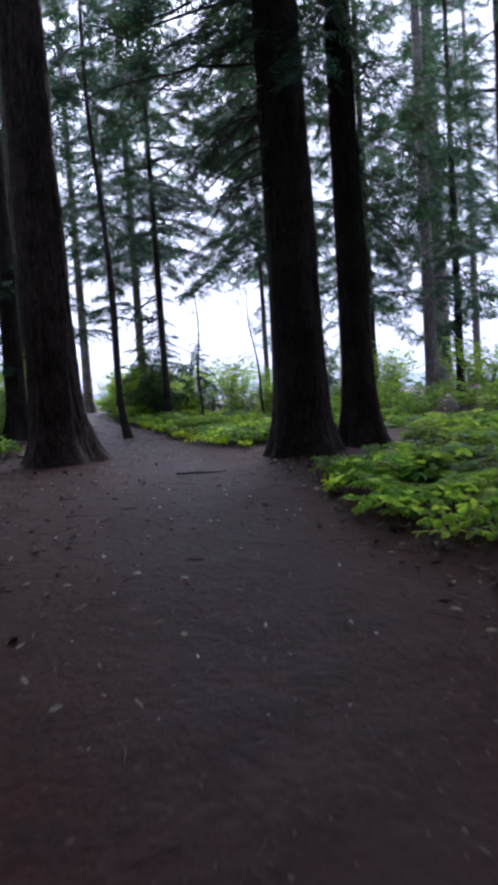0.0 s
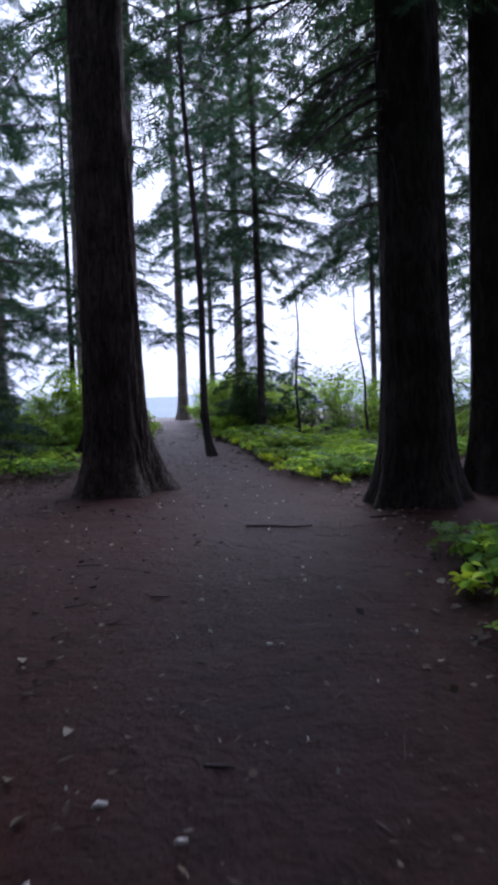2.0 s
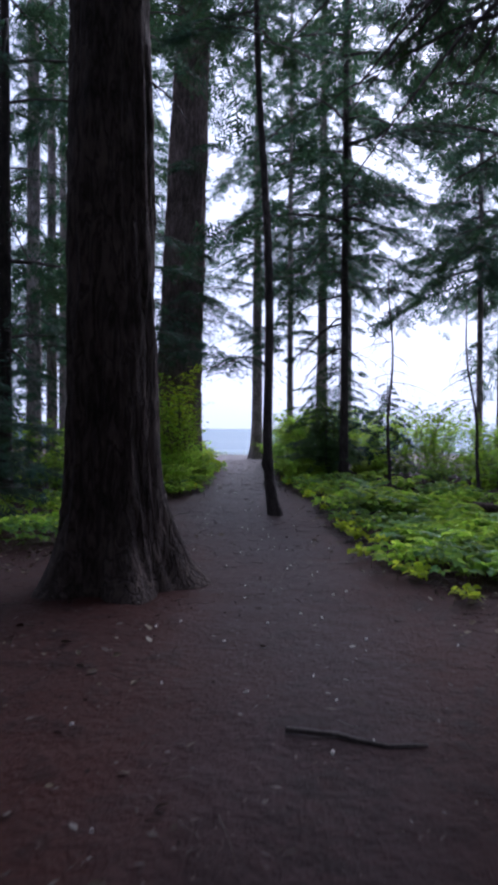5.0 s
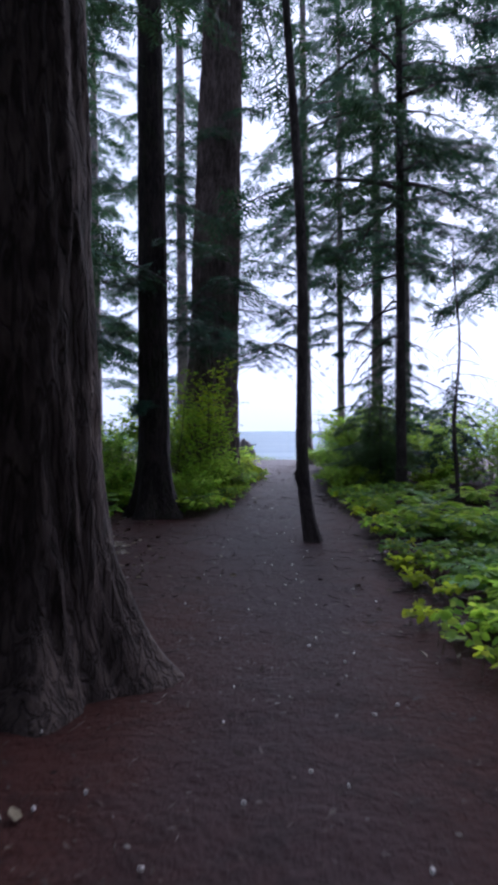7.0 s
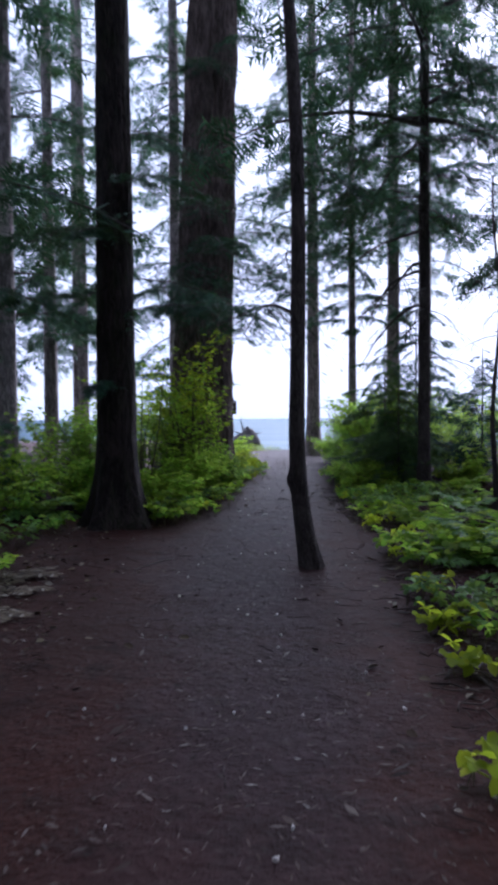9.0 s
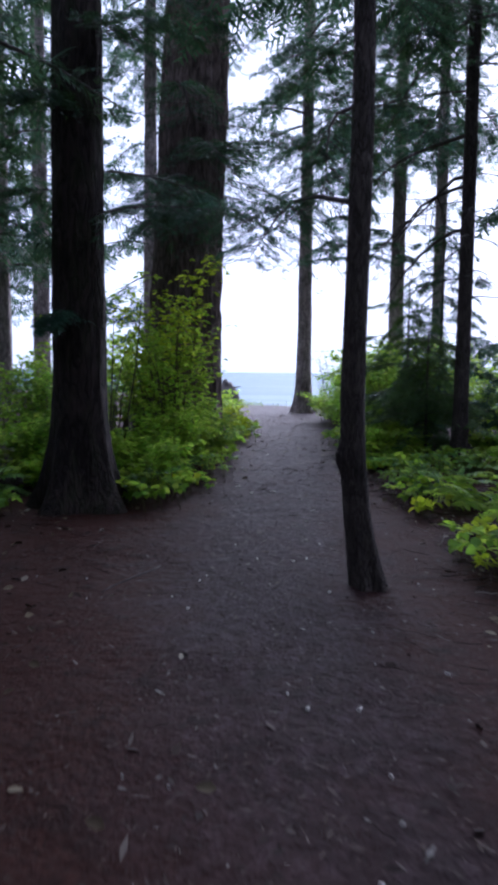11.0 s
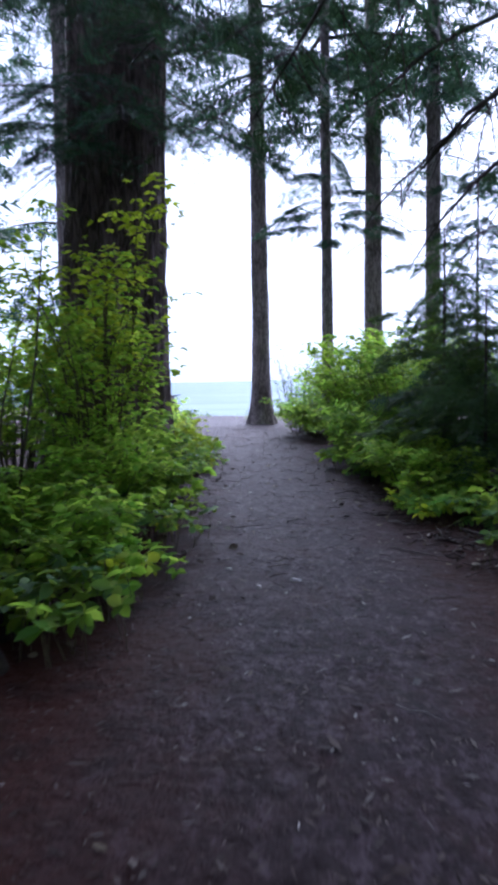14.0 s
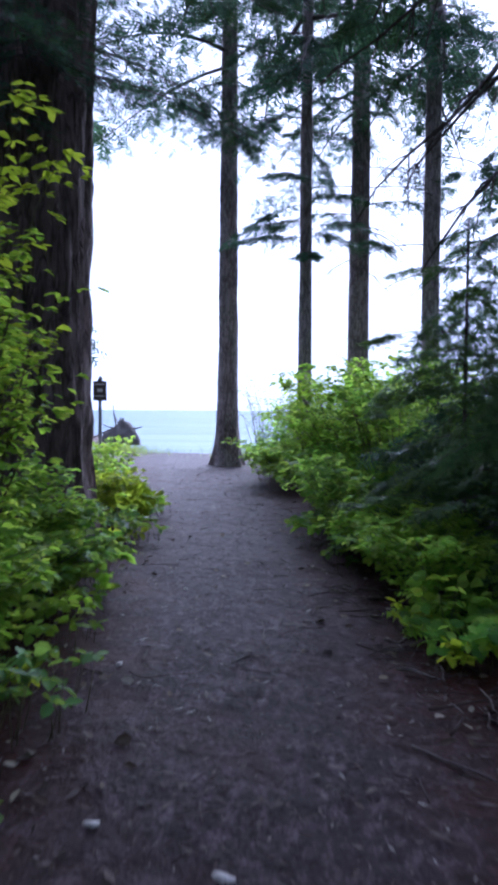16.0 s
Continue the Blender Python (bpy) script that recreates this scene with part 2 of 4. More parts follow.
def field(p):
    """Smooth value noise, -1 to 1, at points (n, 3)."""
    p = np.asarray(p, float)
    i = np.floor(p).astype(int)
    f = p - i
    f = f * f * (3 - 2 * f)
    total = np.zeros(len(p))
    for dx in (0, 1):
        for dy in (0, 1):
            for dz in (0, 1):
                w = (f[:, 0] if dx else 1 - f[:, 0]) * (f[:, 1] if dy else 1 - f[:, 1]) * (f[:, 2] if dz else 1 - f[:, 2])
                total += w * _TABLE[(i[:, 0] + dx) % 32, (i[:, 1] + dy) % 32, (i[:, 2] + dz) % 32]
    return total * 2 - 1


def raw_mesh(name, v, faces, smooth=False):
    """A mesh from vertices and one or more index arrays (n, k)."""
    faces = [np.asarray(f, np.int32) for f in faces if len(f)]
    me = bpy.data.meshes.new(name)
    me.vertices.add(len(v))
    me.vertices.foreach_set("co", np.asarray(v, np.float32).ravel())
    loops = np.concatenate([f.ravel() for f in faces])
    counts = np.concatenate([np.full(len(f), f.shape[1]) for f in faces])
    starts = np.concatenate([[0], np.cumsum(counts)[:-1]]).astype(np.int32)
    me.loops.add(len(loops))
    me.loops.foreach_set("vertex_index", loops)
    me.polygons.add(len(counts))
    me.polygons.foreach_set("loop_start", starts)
    if smooth:
        me.polygons.foreach_set("use_smooth", np.ones(len(counts), bool))
    me.update(calc_edges=True)
    return me


class Soup:
    """Collects vertices and faces of many small pieces for one mesh."""

    def __init__(self):
        self.v, self.f, self.n = [], [], 0

    def add(self, v, *faces):
        v = np.asarray(v, float).reshape(-1, 3)
        self.v.append(v)
        for f in faces:
            if len(f):
                self.f.append(np.asarray(f, np.int64) + self.n)
        self.n += len(v)
        return self

    def kites(self, q):
        """q (n, k, 3): one leaf of k corners each."""
        n, k = q.shape[:2]
        return self.add(q.reshape(-1, 3), np.arange(n * k).reshape(n, k))

    def tube(self, pts, radii, sides=5):
        """A tapered tube along pts, closed at its ends."""
        pts, radii = np.asarray(pts, float), np.asarray(radii, float)
        d = np.gradient(pts, axis=0)
        d /= np.linalg.norm(d, axis=1)[:, None] + 1e-9
        ref = np.where(np.abs(d[:, 2:3]) > 0.9, [[1.0, 0, 0]], [[0, 0, 1.0]])
        a = np.cross(d, ref)
        a /= np.linalg.norm(a, axis=1)[:, None] + 1e-9
        b = np.cross(d, a)
        th = np.arange(sides) * 2 * np.pi / sides
        ring = pts[:, None] + radii[:, None, None] * (np.cos(th)[None, :, None] * a[:, None] + np.sin(th)[None, :, None] * b[:, None])
        k = len(pts)
        i, j = np.meshgrid(np.arange(k - 1), np.arange(sides), indexing="ij")
        q = np.stack([i * sides + j, i * sides + (j + 1) % sides, (i + 1) * sides + (j + 1) % sides, (i + 1) * sides + j], -1).reshape(-1, 4)
        self.add(ring, q)
        caps = np.array([np.arange(sides)[::-1], (k - 1) * sides + np.arange(sides)])
        self.f.append(caps + self.n - k * sides)
        return self

    def mesh(self, name, smooth=False):
        kinds = {}
        for f in self.f:
            kinds.setdefault(f.shape[1], []).append(f)
        return raw_mesh(name, np.concatenate(self.v), [np.concatenate(x) for x in kinds.values()], smooth)


def empty(name, x, y, z, rz=0, scale=1.0):
    ob = new(name)
    ob.empty_display_size = 0.2
    ob.matrix_basis = pose(x, y, z, 0, 0, rz) @ Matrix.Diagonal((scale, scale, scale, 1))
    return ob


def part(name, mesh, material, parent=None, label="", **tags):
    ob = new(name, mesh)
    mesh.materials.append(material)
    if parent:
        ob.parent = parent
    return tagged(ob, label, **tags)


# ---- the lie of the land ----
LAND_Y = (-60, 0, 5, 8, 13, 20, 24, 28, 38, 44)
LAND_Z = (0.0, 0.0, 0.21, 0.29, 0.31, 0.26, 0.35, 0.45, 0.56, 0.56)
RIGHT_Y = (-20, 0, 4.6, 5.6, 7.9, 10, 12.5, 13.7, 15, 17.9, 21.6, 23.4, 25, 27, 30.4, 33, 36, 38, 44)
RIGHT_X = (1.6, 2.2, 2.15, 2.0, 2.2, 2.5, 2.4, 2.25, 1.85, 1.52, 1.3, 0.85, 0.45, 0.29, 0.1, -0.35, -0.2, 0.6, 2.0)
LEFT_Y = (-20, 0, 5, 10, 15, 17, 19, 21.9, 22.7, 24, 26, 29.2, 32, 36, 44)
LEFT_X = (-1.8, -1.2, -0.9, -2.0, -2.2, -2.5, -2.6, -2.9, -1.65, -1.5, -1.45, -1.63, -2.1, -3.2, -6.5)


def shore_line(x):
    return 42.4 + np.clip(-(x + 3.9), 0, 2) * 6 + 0.25 * np.sin(x * 1.3)


def height(x, y):
    x, y = np.asarray(x, float), np.asarray(y, float)
    base = np.interp(y, LAND_Y, LAND_Z)
    mid = (np.interp(y, LEFT_Y, LEFT_X) + np.interp(y, RIGHT_Y, RIGHT_X)) / 2
    off = np.clip(np.abs(x - mid) - 1.4, 0, 6)
    p = np.stack([x * 0.45, y * 0.45, 0 * x], -1).reshape(-1, 3)
    lumps = field(p).reshape(x.shape) * 0.5 + field(p * 2.7 + 9).reshape(x.shape) * 0.25
    z = base + np.minimum(off, 3) * 0.05 * lumps + np.minimum(off, 2) * 0.02
    drop = np.clip((y - shore_line(x)) / 4.5, 0, 1)
    drop = drop * drop * (3 - 2 * drop)
    return z - drop * 3.4


def ground_z(x, y):
    return float(height(np.array([x]), np.array([y]))[0])


def way_middle(y):
    return np.interp(y, (0, 5, 10, 16, 20, 23, 30, 38), (0.4, 0.75, 1.05, 0.55, -0.35, -0.4, -0.75, -1.6))


def way_mask(x, y):
    """1 in the middle of the trodden way, 0 off it."""
    mid = way_middle(y)
    half = np.interp(y, (0, 10, 16, 20, 24, 30, 38, 44), (0.95, 0.8, 0.85, 1.0, 1.0, 0.95, 2.0, 4.0))
    return np.clip(1.25 - np.abs(x - mid) / half * 0.75, 0, 1)


def axis(*pieces):
    """Grid lines: (start, stop, step) pieces joined."""
    return np.unique(np.concatenate([np.arange(a, b, s) for a, b, s in pieces]).round(4))


def build_ground():
    xs = np.concatenate([[-3000, -800, -250, -100, -60, -40], axis((-30, -8, 1.0), (-8, 8, 0.16), (8, 31, 1.0)), [40, 60, 100, 250, 800, 3000]])
    ys = np.concatenate([[-3000, -800, -250, -100, -50], axis((-30, -4, 1.0), (-4, 46, 0.17), (46, 60, 0.7)), [100, 400, 1500, 4000]])
    gx, gy = np.meshgrid(xs, ys)
    z = height(gx, gy)
    p = np.stack([gx.ravel() * 3.1, gy.ravel() * 3.1, 0 * gx.ravel()], -1)
    near = (np.abs(gx) < 12) & (gy > -6) & (gy < 48)
    z = z + near * (field(p).reshape(gx.shape) * 0.012 + field(p * 2.6).reshape(gx.shape) * 0.008)
    nx, ny = len(xs), len(ys)
    i, j = np.meshgrid(np.arange(ny - 1), np.arange(nx - 1), indexing="ij")
    q = np.stack([i * nx + j, i * nx + j + 1, (i + 1) * nx + j + 1, (i + 1) * nx + j], -1).reshape(-1, 4)
    me = raw_mesh("ground", np.stack([gx, gy, z], -1).reshape(-1, 3), [q], True)
    att = me.attributes.new("trodden", "FLOAT", "POINT")
    att.data.foreach_set("value", way_mask(gx, gy).ravel().astype(np.float32))
    # chips with the painted sky sheen, growing from y 14 to 23
    cover = me.attributes.new("chips_and_sky_sheen", "FLOAT", "POINT")
    cover.data.foreach_set("value", np.interp(gy, (14, 23), (0.0, 1.0)).ravel().astype(np.float32))
    part("ground", me, SOIL, None, "reddish brown forest soil with a trodden grey path", category="ground", kind="structure")


def build_water():
    v = [(-4000, 40, -0.62), (4000, 40, -0.62), (4000, 4900, -0.62), (-4000, 4900, -0.62)]
    part("water", raw_mesh("water", v, [[(0, 1, 2, 3)]]), WATER, None, "pale blue rippled lake reaching the horizon", category="water", kind="structure")


build_ground()
build_water()


# ---- trees ----
def trunk_mesh(seed, r, h, sides, levels, flare=0.6, lobes=5, lean=(0, 0), rough=0.05, knot=None, bend=0.0, taper=0.72, kick=0.0):
    """A tapered, furrowed trunk with spreading root flare; its foot is sunk below the ground."""
    g = np.random.default_rng(seed)
    zs = np.concatenate([[-0.35, -0.15], h * np.linspace(0, 1, levels) ** 1.7])
    th = np.arange(sides) * 2 * np.pi / sides
    zz, tt = np.meshgrid(zs, th, indexing="ij")
    ph, ph2 = g.random(2) * 6.28
    spread = np.exp(-np.clip(zz, 0, None) / (0.42 + r * 0.5))
    root = 0.55 + 0.45 * np.sin(lobes * tt + ph + 0.6 * np.sin(2 * tt + ph2))
    rad = r * (1 - taper * np.clip(zz, 0, None) / h) * (1 + flare * spread ** 1.25 * (0.35 + root))
    around = np.stack([np.cos(tt), np.sin(tt), zz * 0 + seed * 3.7], -1).reshape(-1, 3)
    k = max(3.0, r * 12)
    p = around * [k, k, 1]
    p[:, 2] += zz.ravel() * 1.1
    ridge = 1 - np.abs(field(p)) * 2
    p2 = around * [k * 2.3, k * 2.3, 1]
    p2[:, 2] += zz.ravel() * 2.6 + 5
    ridge2 = 1 - np.abs(field(p2)) * 2
    p3 = around * [1.3, 1.3, 1]
    p3[:, 2] += zz.ravel() * 0.6
    swell = field(p3)
    rad = rad + (rough * r ** 0.6 * (0.5 * ridge + 0.3 * ridge2)).reshape(rad.shape) + (0.05 * r * swell).reshape(rad.shape)
    if knot:
        kz, ka, kr = knot
        d2 = ((zz - kz) / (kr * 1.6)) ** 2 + (((tt - ka + np.pi) % (2 * np.pi) - np.pi) * r / kr) ** 2
        rad = rad + kr * 0.75 * np.exp(-d2)
    s = zz / h
    cx = lean[0] * zz + kick * np.exp(-np.clip(zz, 0, None) / 0.7) + bend * np.sin(s * 9 + ph) * np.clip(zz, 0, 1.5)
    cy = lean[1] * zz + bend * np.cos(s * 7 + ph2) * np.clip(zz, 0, 1.5)
    v = np.stack([cx + rad * np.cos(tt), cy + rad * np.sin(tt), zz], -1).reshape(-1, 3)
    n = len(zs)
    i, j = np.meshgrid(np.arange(n - 1), np.arange(sides), indexing="ij")
    q = np.stack([i * sides + j, i * sides + (j + 1) % sides, (i + 1) * sides + (j + 1) % sides, (i + 1) * sides + j], -1).reshape(-1, 4)
    top = np.array([(n - 1) * sides + np.arange(sides)])
    return raw_mesh("trunk", v, [q, top], True)


def spray(g, base, d, across, ln):
    """Feathered twig ends: a narrow spine and eight slim side shoots each, as triangles (n*9, 3, 3)."""
    tris = [np.stack([base + d * ln * 0.5 + across * ln * 0.03, base + d * ln * 0.5 - across * ln * 0.03, base + d * ln * 1.12], 1)]
    for k, s in enumerate((0.04, 0.26, 0.48, 0.70)):
        for sgn in (-1, 1):
            p = base + d * ln * (s + (0.08 if sgn > 0 else 0))
            l = ln * (0.50 - 0.34 * s) * g.uniform(0.75, 1.25, ln.shape)
            out = d * g.uniform(0.5, 0.95, ln.shape) + across * sgn
            out = out + np.array([0, 0, -0.22])
            tris.append(np.stack([p, p + d * ln * 0.125, p + out * l * 0.95], 1))
    return np.concatenate(tris)


def bough(g, length, twigs, leaves, size, droop=0.35, rise=0.12, wide=(0.16, 0.28), prongs=True):
    """One conifer bough along +x: its wood (points, radius) and its sprays (n, 4, 3)."""
    s = np.sort(g.uniform(0.14, 1.0, twigs))
    side = np.where(np.arange(twigs) % 2, 1.0, -1.0)
    wob = g.normal(0, 0.02, 2) * length

    def stem(t):
        return np.stack([length * t, wob[0] * np.sin(t * 5) + wob[1] * t, length * (rise * t - droop * t * t)], -1)

    start = stem(s)
    ang = side * np.radians(g.uniform(35, 72, twigs))
    tl = length * 0.44 * (1.08 - 0.78 * s) * g.uniform(0.6, 1.15, twigs)
    td = np.stack([np.cos(ang), np.sin(ang), g.uniform(-0.35, 0.05, twigs)], -1)
    u = np.tile(np.linspace(0.08, 1, leaves), (twigs, 1)) + g.uniform(-0.04, 0.04, (twigs, leaves))
    base = start[:, None] + td[:, None] * (tl[:, None] * u)[..., None]
    base[..., 2] -= 0.38 * tl[:, None] * u * u * g.uniform(0.5, 1.5, (twigs, 1))
    lside = np.where(np.arange(leaves) % 2, 1.0, -1.0)[None] * np.ones((twigs, 1))
    la = ang[:, None] + lside * np.radians(g.uniform(20, 65, (twigs, leaves)))
    down = g.uniform(-0.95, 0.10, (twigs, leaves))
    d = np.stack([np.cos(la), np.sin(la), down], -1)
    d /= np.linalg.norm(d, axis=-1)[..., None]
    ln = size * g.uniform(0.6, 1.35, (twigs, leaves)) * (1.15 - 0.45 * u)
    across = np.cross(d, np.stack([g.normal(0, 0.5, u.shape), g.normal(0, 0.5, u.shape), np.ones(u.shape)], -1))
    across /= np.linalg.norm(across, axis=-1)[..., None]
    flat = [a.reshape(-1, 3) for a in (base, d, across)]
    lf = ln.reshape(-1, 1)
    q = spray(g, flat[0], flat[1], flat[2], lf) if prongs else None
    if not prongs:
        w = lf * g.uniform(*wide, lf.shape)
        q = np.stack([flat[0], flat[0] + flat[1] * lf * 0.45 + flat[2] * w, flat[0] + flat[1] * lf, flat[0] + flat[1] * lf * 0.5 - flat[2] * w], 1)
    wood = [(stem(np.linspace(0, 1, 6)), np.linspace(0.011 * length + 0.006, 0.004, 6))]
    ends = base[:, -1]
    for k in range(0, twigs):
        wood.append((np.stack([start[k], ends[k]]), np.array([0.005, 0.002])))
    return wood, q


def turned(az, tilt=0.0, roll=0.0):
    return np.array((Matrix.Rotation(az, 3, "Z") @ Matrix.Rotation(-tilt, 3, "Y") @ Matrix.Rotation(roll, 3, "X")))


BOUGHS_FINE = [bough(np.random.default_rng(50 + k), 1.0, 28, 7, 0.115, 0.34 + 0.10 * (k % 3)) for k in range(6)]
BOUGHS_MID = [bough(np.random.default_rng(70 + k), 1.0, 24, 6, 0.105, 0.30 + 0.13 * (k % 3)) for k in range(6)]
BOUGHS_FAR = [bough(np.random.default_rng(90 + k), 1.0, 22, 5, 0.155, 0.32 + 0.13 * (k % 3)) for k in range(5)]
BOUGHS_BACK = [bough(np.random.default_rng(120 + k), 1.0, 15, 4, 0.21, 0.32 + 0.13 * (k % 3)) for k in range(4)]
BOUGHS_DEEP = [bough(np.random.default_rng(105 + k), 1.0, 15, 4, 0.21, 0.3, wide=(0.3, 0.45), prongs=False) for k in range(2)]


def stamp(g, leaves, wood, kinds, at, az, tilt, length, twigs=True, thick=1.0):
    """Puts one bough of that length at a place, into the two soups."""
    stems, q = kinds[g.integers(len(kinds))]
    m = turned(az, tilt, g.normal(0, 0.25)) * length
    leaves.kites(q @ m.T + at)
    for k, (pts, rad) in enumerate(stems):
        if k == 0:
            wood.tube(pts @ m.T + at, rad * max(0.6, length * 0.8) * thick, 5)
        elif twigs:
            wood.tube(pts @ m.T + at, rad, 3)


def dead_branch(g, at, az, length, droop, r=0.018, twigs=11):
    """A bare, crooked, drooping branch with side twigs."""
    soup = Soup()
    t = np.linspace(0, 1, 9)
    side = np.array([-math.sin(az), math.cos(az), 0])
    out = np.array([math.cos(az), math.sin(az), 0])
    kink = np.cumsum(g.normal(0, 0.025, 9))
    pts = np.array(at) + out * (length * t)[:, None] + side * (length * kink)[:, None]
    pts[:, 2] += length * (0.10 * t - droop * t ** 1.8)
    soup.tube(pts, r * (1 - 0.82 * t), 5)
    for k in range(twigs):
        i = g.integers(2, 8)
        a = az + g.choice([-1, 1]) * g.uniform(0.4, 1.1)
        l2 = length * g.uniform(0.15, 0.4) * (1.1 - t[i])
        u = np.linspace(0, 1, 4)
        p2 = pts[i] + np.stack([np.cos(a) * l2 * u, np.sin(a) * l2 * u, -l2 * (0.2 * u + g.uniform(0.3, 1.5) * u * u)], -1)
        soup.tube(p2, r * 0.42 * (1 - 0.7 * u) * (1 - 0.5 * t[i]) + 0.001, 3)
    return soup.mesh("dead_branch", True)


def tree(name, label, x, y, r, h, bark, seed, sides=40, levels=60, flare=0.6, lean=(0, 0), crown=(9, None), boughs=30, reach=2.4,
         kinds=None, needles=None, dead=0, dead_z=(2, 6), dead_len=(0.8, 1.8), extra=(), knot=None, bend=0.0, rough=0.05, group="forest trees", dead_az=None, kick=0.0, bare=()):
    """A conifer: trunk, bare lower branches, limbs and foliage. extra: boughs at (z, azimuth, tilt, length), degrees."""
    g = np.random.default_rng(seed)
    z0 = ground_z(x, y)
    ob = tagged(empty(name, x, y, z0), label, "tree", group)
    part("trunk", trunk_mesh(seed, r, h, sides, levels, flare, lean=lean, knot=knot, bend=bend, rough=rough, kick=kick), bark, ob)
    leaves, wood = Soup(), Soup()
    lo, hi = crown[0], crown[1] or h

    def axis_at(z):
        return np.array([lean[0] * z, lean[1] * z, z])

    az = g.random() * 6.28
    for k in range(boughs):
        f = (k + g.random()) / boughs
        z = lo + (hi - lo) * f ** 1.35
        az += 2.4 + g.normal(0, 0.6)
        ln = reach * (1.02 - 0.68 * f ** 1.6) * g.uniform(0.4, 1.35) * (0.75 if f < 0.06 else 1)
        stamp(g, leaves, wood, BOUGHS_BACK if z > 12.5 else kinds or BOUGHS_MID, axis_at(z), az, g.uniform(-0.42, 0.25), ln, twigs=kinds is BOUGHS_FINE or (kinds is None and z < 10))
    for z, a, tilt, ln in extra:
        own = bough(g, 1.0, int(12 + 9 * ln), 12, 0.13 / ln, g.uniform(0.22, 0.4))
        stamp(g, leaves, wood, [own], axis_at(z), radians(a), radians(tilt), ln, thick=0.5)
    if leaves.n:
        part("crown", leaves.mesh("crown"), needles or NEEDLE, ob, kind="stuff")
        part("limb_wood", wood.mesh("limb_wood"), TWIG, ob, kind="stuff")
    for k in range(dead):
        z = g.uniform(*dead_z)
        a = g.random() * 6.28 if dead_az is None else radians(g.uniform(*dead_az))
        part("dead_branch", dead_branch(g, axis_at(z), a, g.uniform(*dead_len), g.uniform(0.3, 0.95), 0.007 + 0.034 * r), TWIG, ob)
    for z, a, ln, droop in bare:
        part("dead_branch", dead_branch(g, axis_at(z), radians(a), ln, droop, 0.034, 9), TWIG, ob)
    return ob


# the big trees by the way
tree("fir_tree", "massive fir with dark furrowed bark beside the path", -0.92, 13.55, 0.43, 26, BARK_BROWN, 11, 120, 130, 0.8, boughs=44, crown=(9.5, 25.5), reach=3.4,
     dead=3, dead_z=(4.4, 7), dead_len=(0.5, 1.2), rough=0.11, lean=(-0.004, 0), kick=0.06)
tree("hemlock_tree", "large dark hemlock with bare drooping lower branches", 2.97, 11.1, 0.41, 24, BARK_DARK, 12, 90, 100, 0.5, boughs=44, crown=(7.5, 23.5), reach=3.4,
     dead=20, dead_z=(3.2, 7.2), dead_len=(0.9, 2.0), dead_az=(125, 225), lean=(-0.006, 0.0), needles=NEEDLE_DARK,
     bare=((5.9, 176, 3.2, 0.30), (5.2, 165, 2.1, 0.6), (4.7, 192, 1.7, 0.8), (6.4, 150, 2.8, 0.5), (6.9, 185, 3.0, 0.45)),
     extra=((5.6, 110, -6, 2.6), (6.0, 95, -4, 3.0), (6.5, 120, -2, 3.2), (5.3, 130, -8, 2.2), (6.9, 100, 0, 3.4), (5.8, 75, -5, 2.8), (6.3, 60, -3, 3.0), (7.2, 80, 0, 3.4), (6.6, 172, -6, 2.6), (7.0, 140, -4, 2.8), (6.3, 205, -8, 2.0), (7.3, 190, 0, 3.0)))
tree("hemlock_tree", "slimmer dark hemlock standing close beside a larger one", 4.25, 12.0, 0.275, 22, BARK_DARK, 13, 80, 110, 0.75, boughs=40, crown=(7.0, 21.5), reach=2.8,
     dead=22, dead_z=(2.4, 6.5), dead_len=(1.0, 2.6), dead_az=(-40, 130), lean=(-0.004, 0.0), needles=NEEDLE_DARK,
     extra=((3.3, 70, -18, 1.5), (3.9, 30, -15, 1.9), (4.5, -25, -15, 1.8), (4.9, 55, -12, 2.1), (5.4, 10, -10, 2.1), (5.9, 80, -8, 2.2), (6.2, -50, -8, 2.0), (3.6, 5, -25, 1.4)))
tree("young_tree", "slim dark trunk with a knot, standing in the path", 0.36, 19.84, 0.092, 14, BARK_THIN, 14, 40, 130, 0.5, kick=0.13, lean=(-0.02, 0.0), boughs=26, crown=(8.6, 13.8), reach=1.8,
     kinds=BOUGHS_FINE, knot=(0.95, 3.3, 0.055), bend=0.05, rough=0.02, extra=((2.75, 110, 12, 3.3), (3.4, 98, 12, 2.4), (4.4, 60, 5, 1.6)))
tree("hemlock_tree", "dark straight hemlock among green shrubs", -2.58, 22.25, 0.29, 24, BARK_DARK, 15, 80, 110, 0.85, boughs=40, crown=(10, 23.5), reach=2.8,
     extra=((3.1, -20, 5, 1.7), (3.6, 15, 0, 2.0), (2.2, -100, -10, 0.7), (4.3, -95, -5, 1.2), (3.4, 190, 0, 1.6), (4.4, 170, 0, 1.8), (5.0, -30, 0, 1.6), (5.8, 40, 0, 2.0)), needles=NEEDLE_DARK)
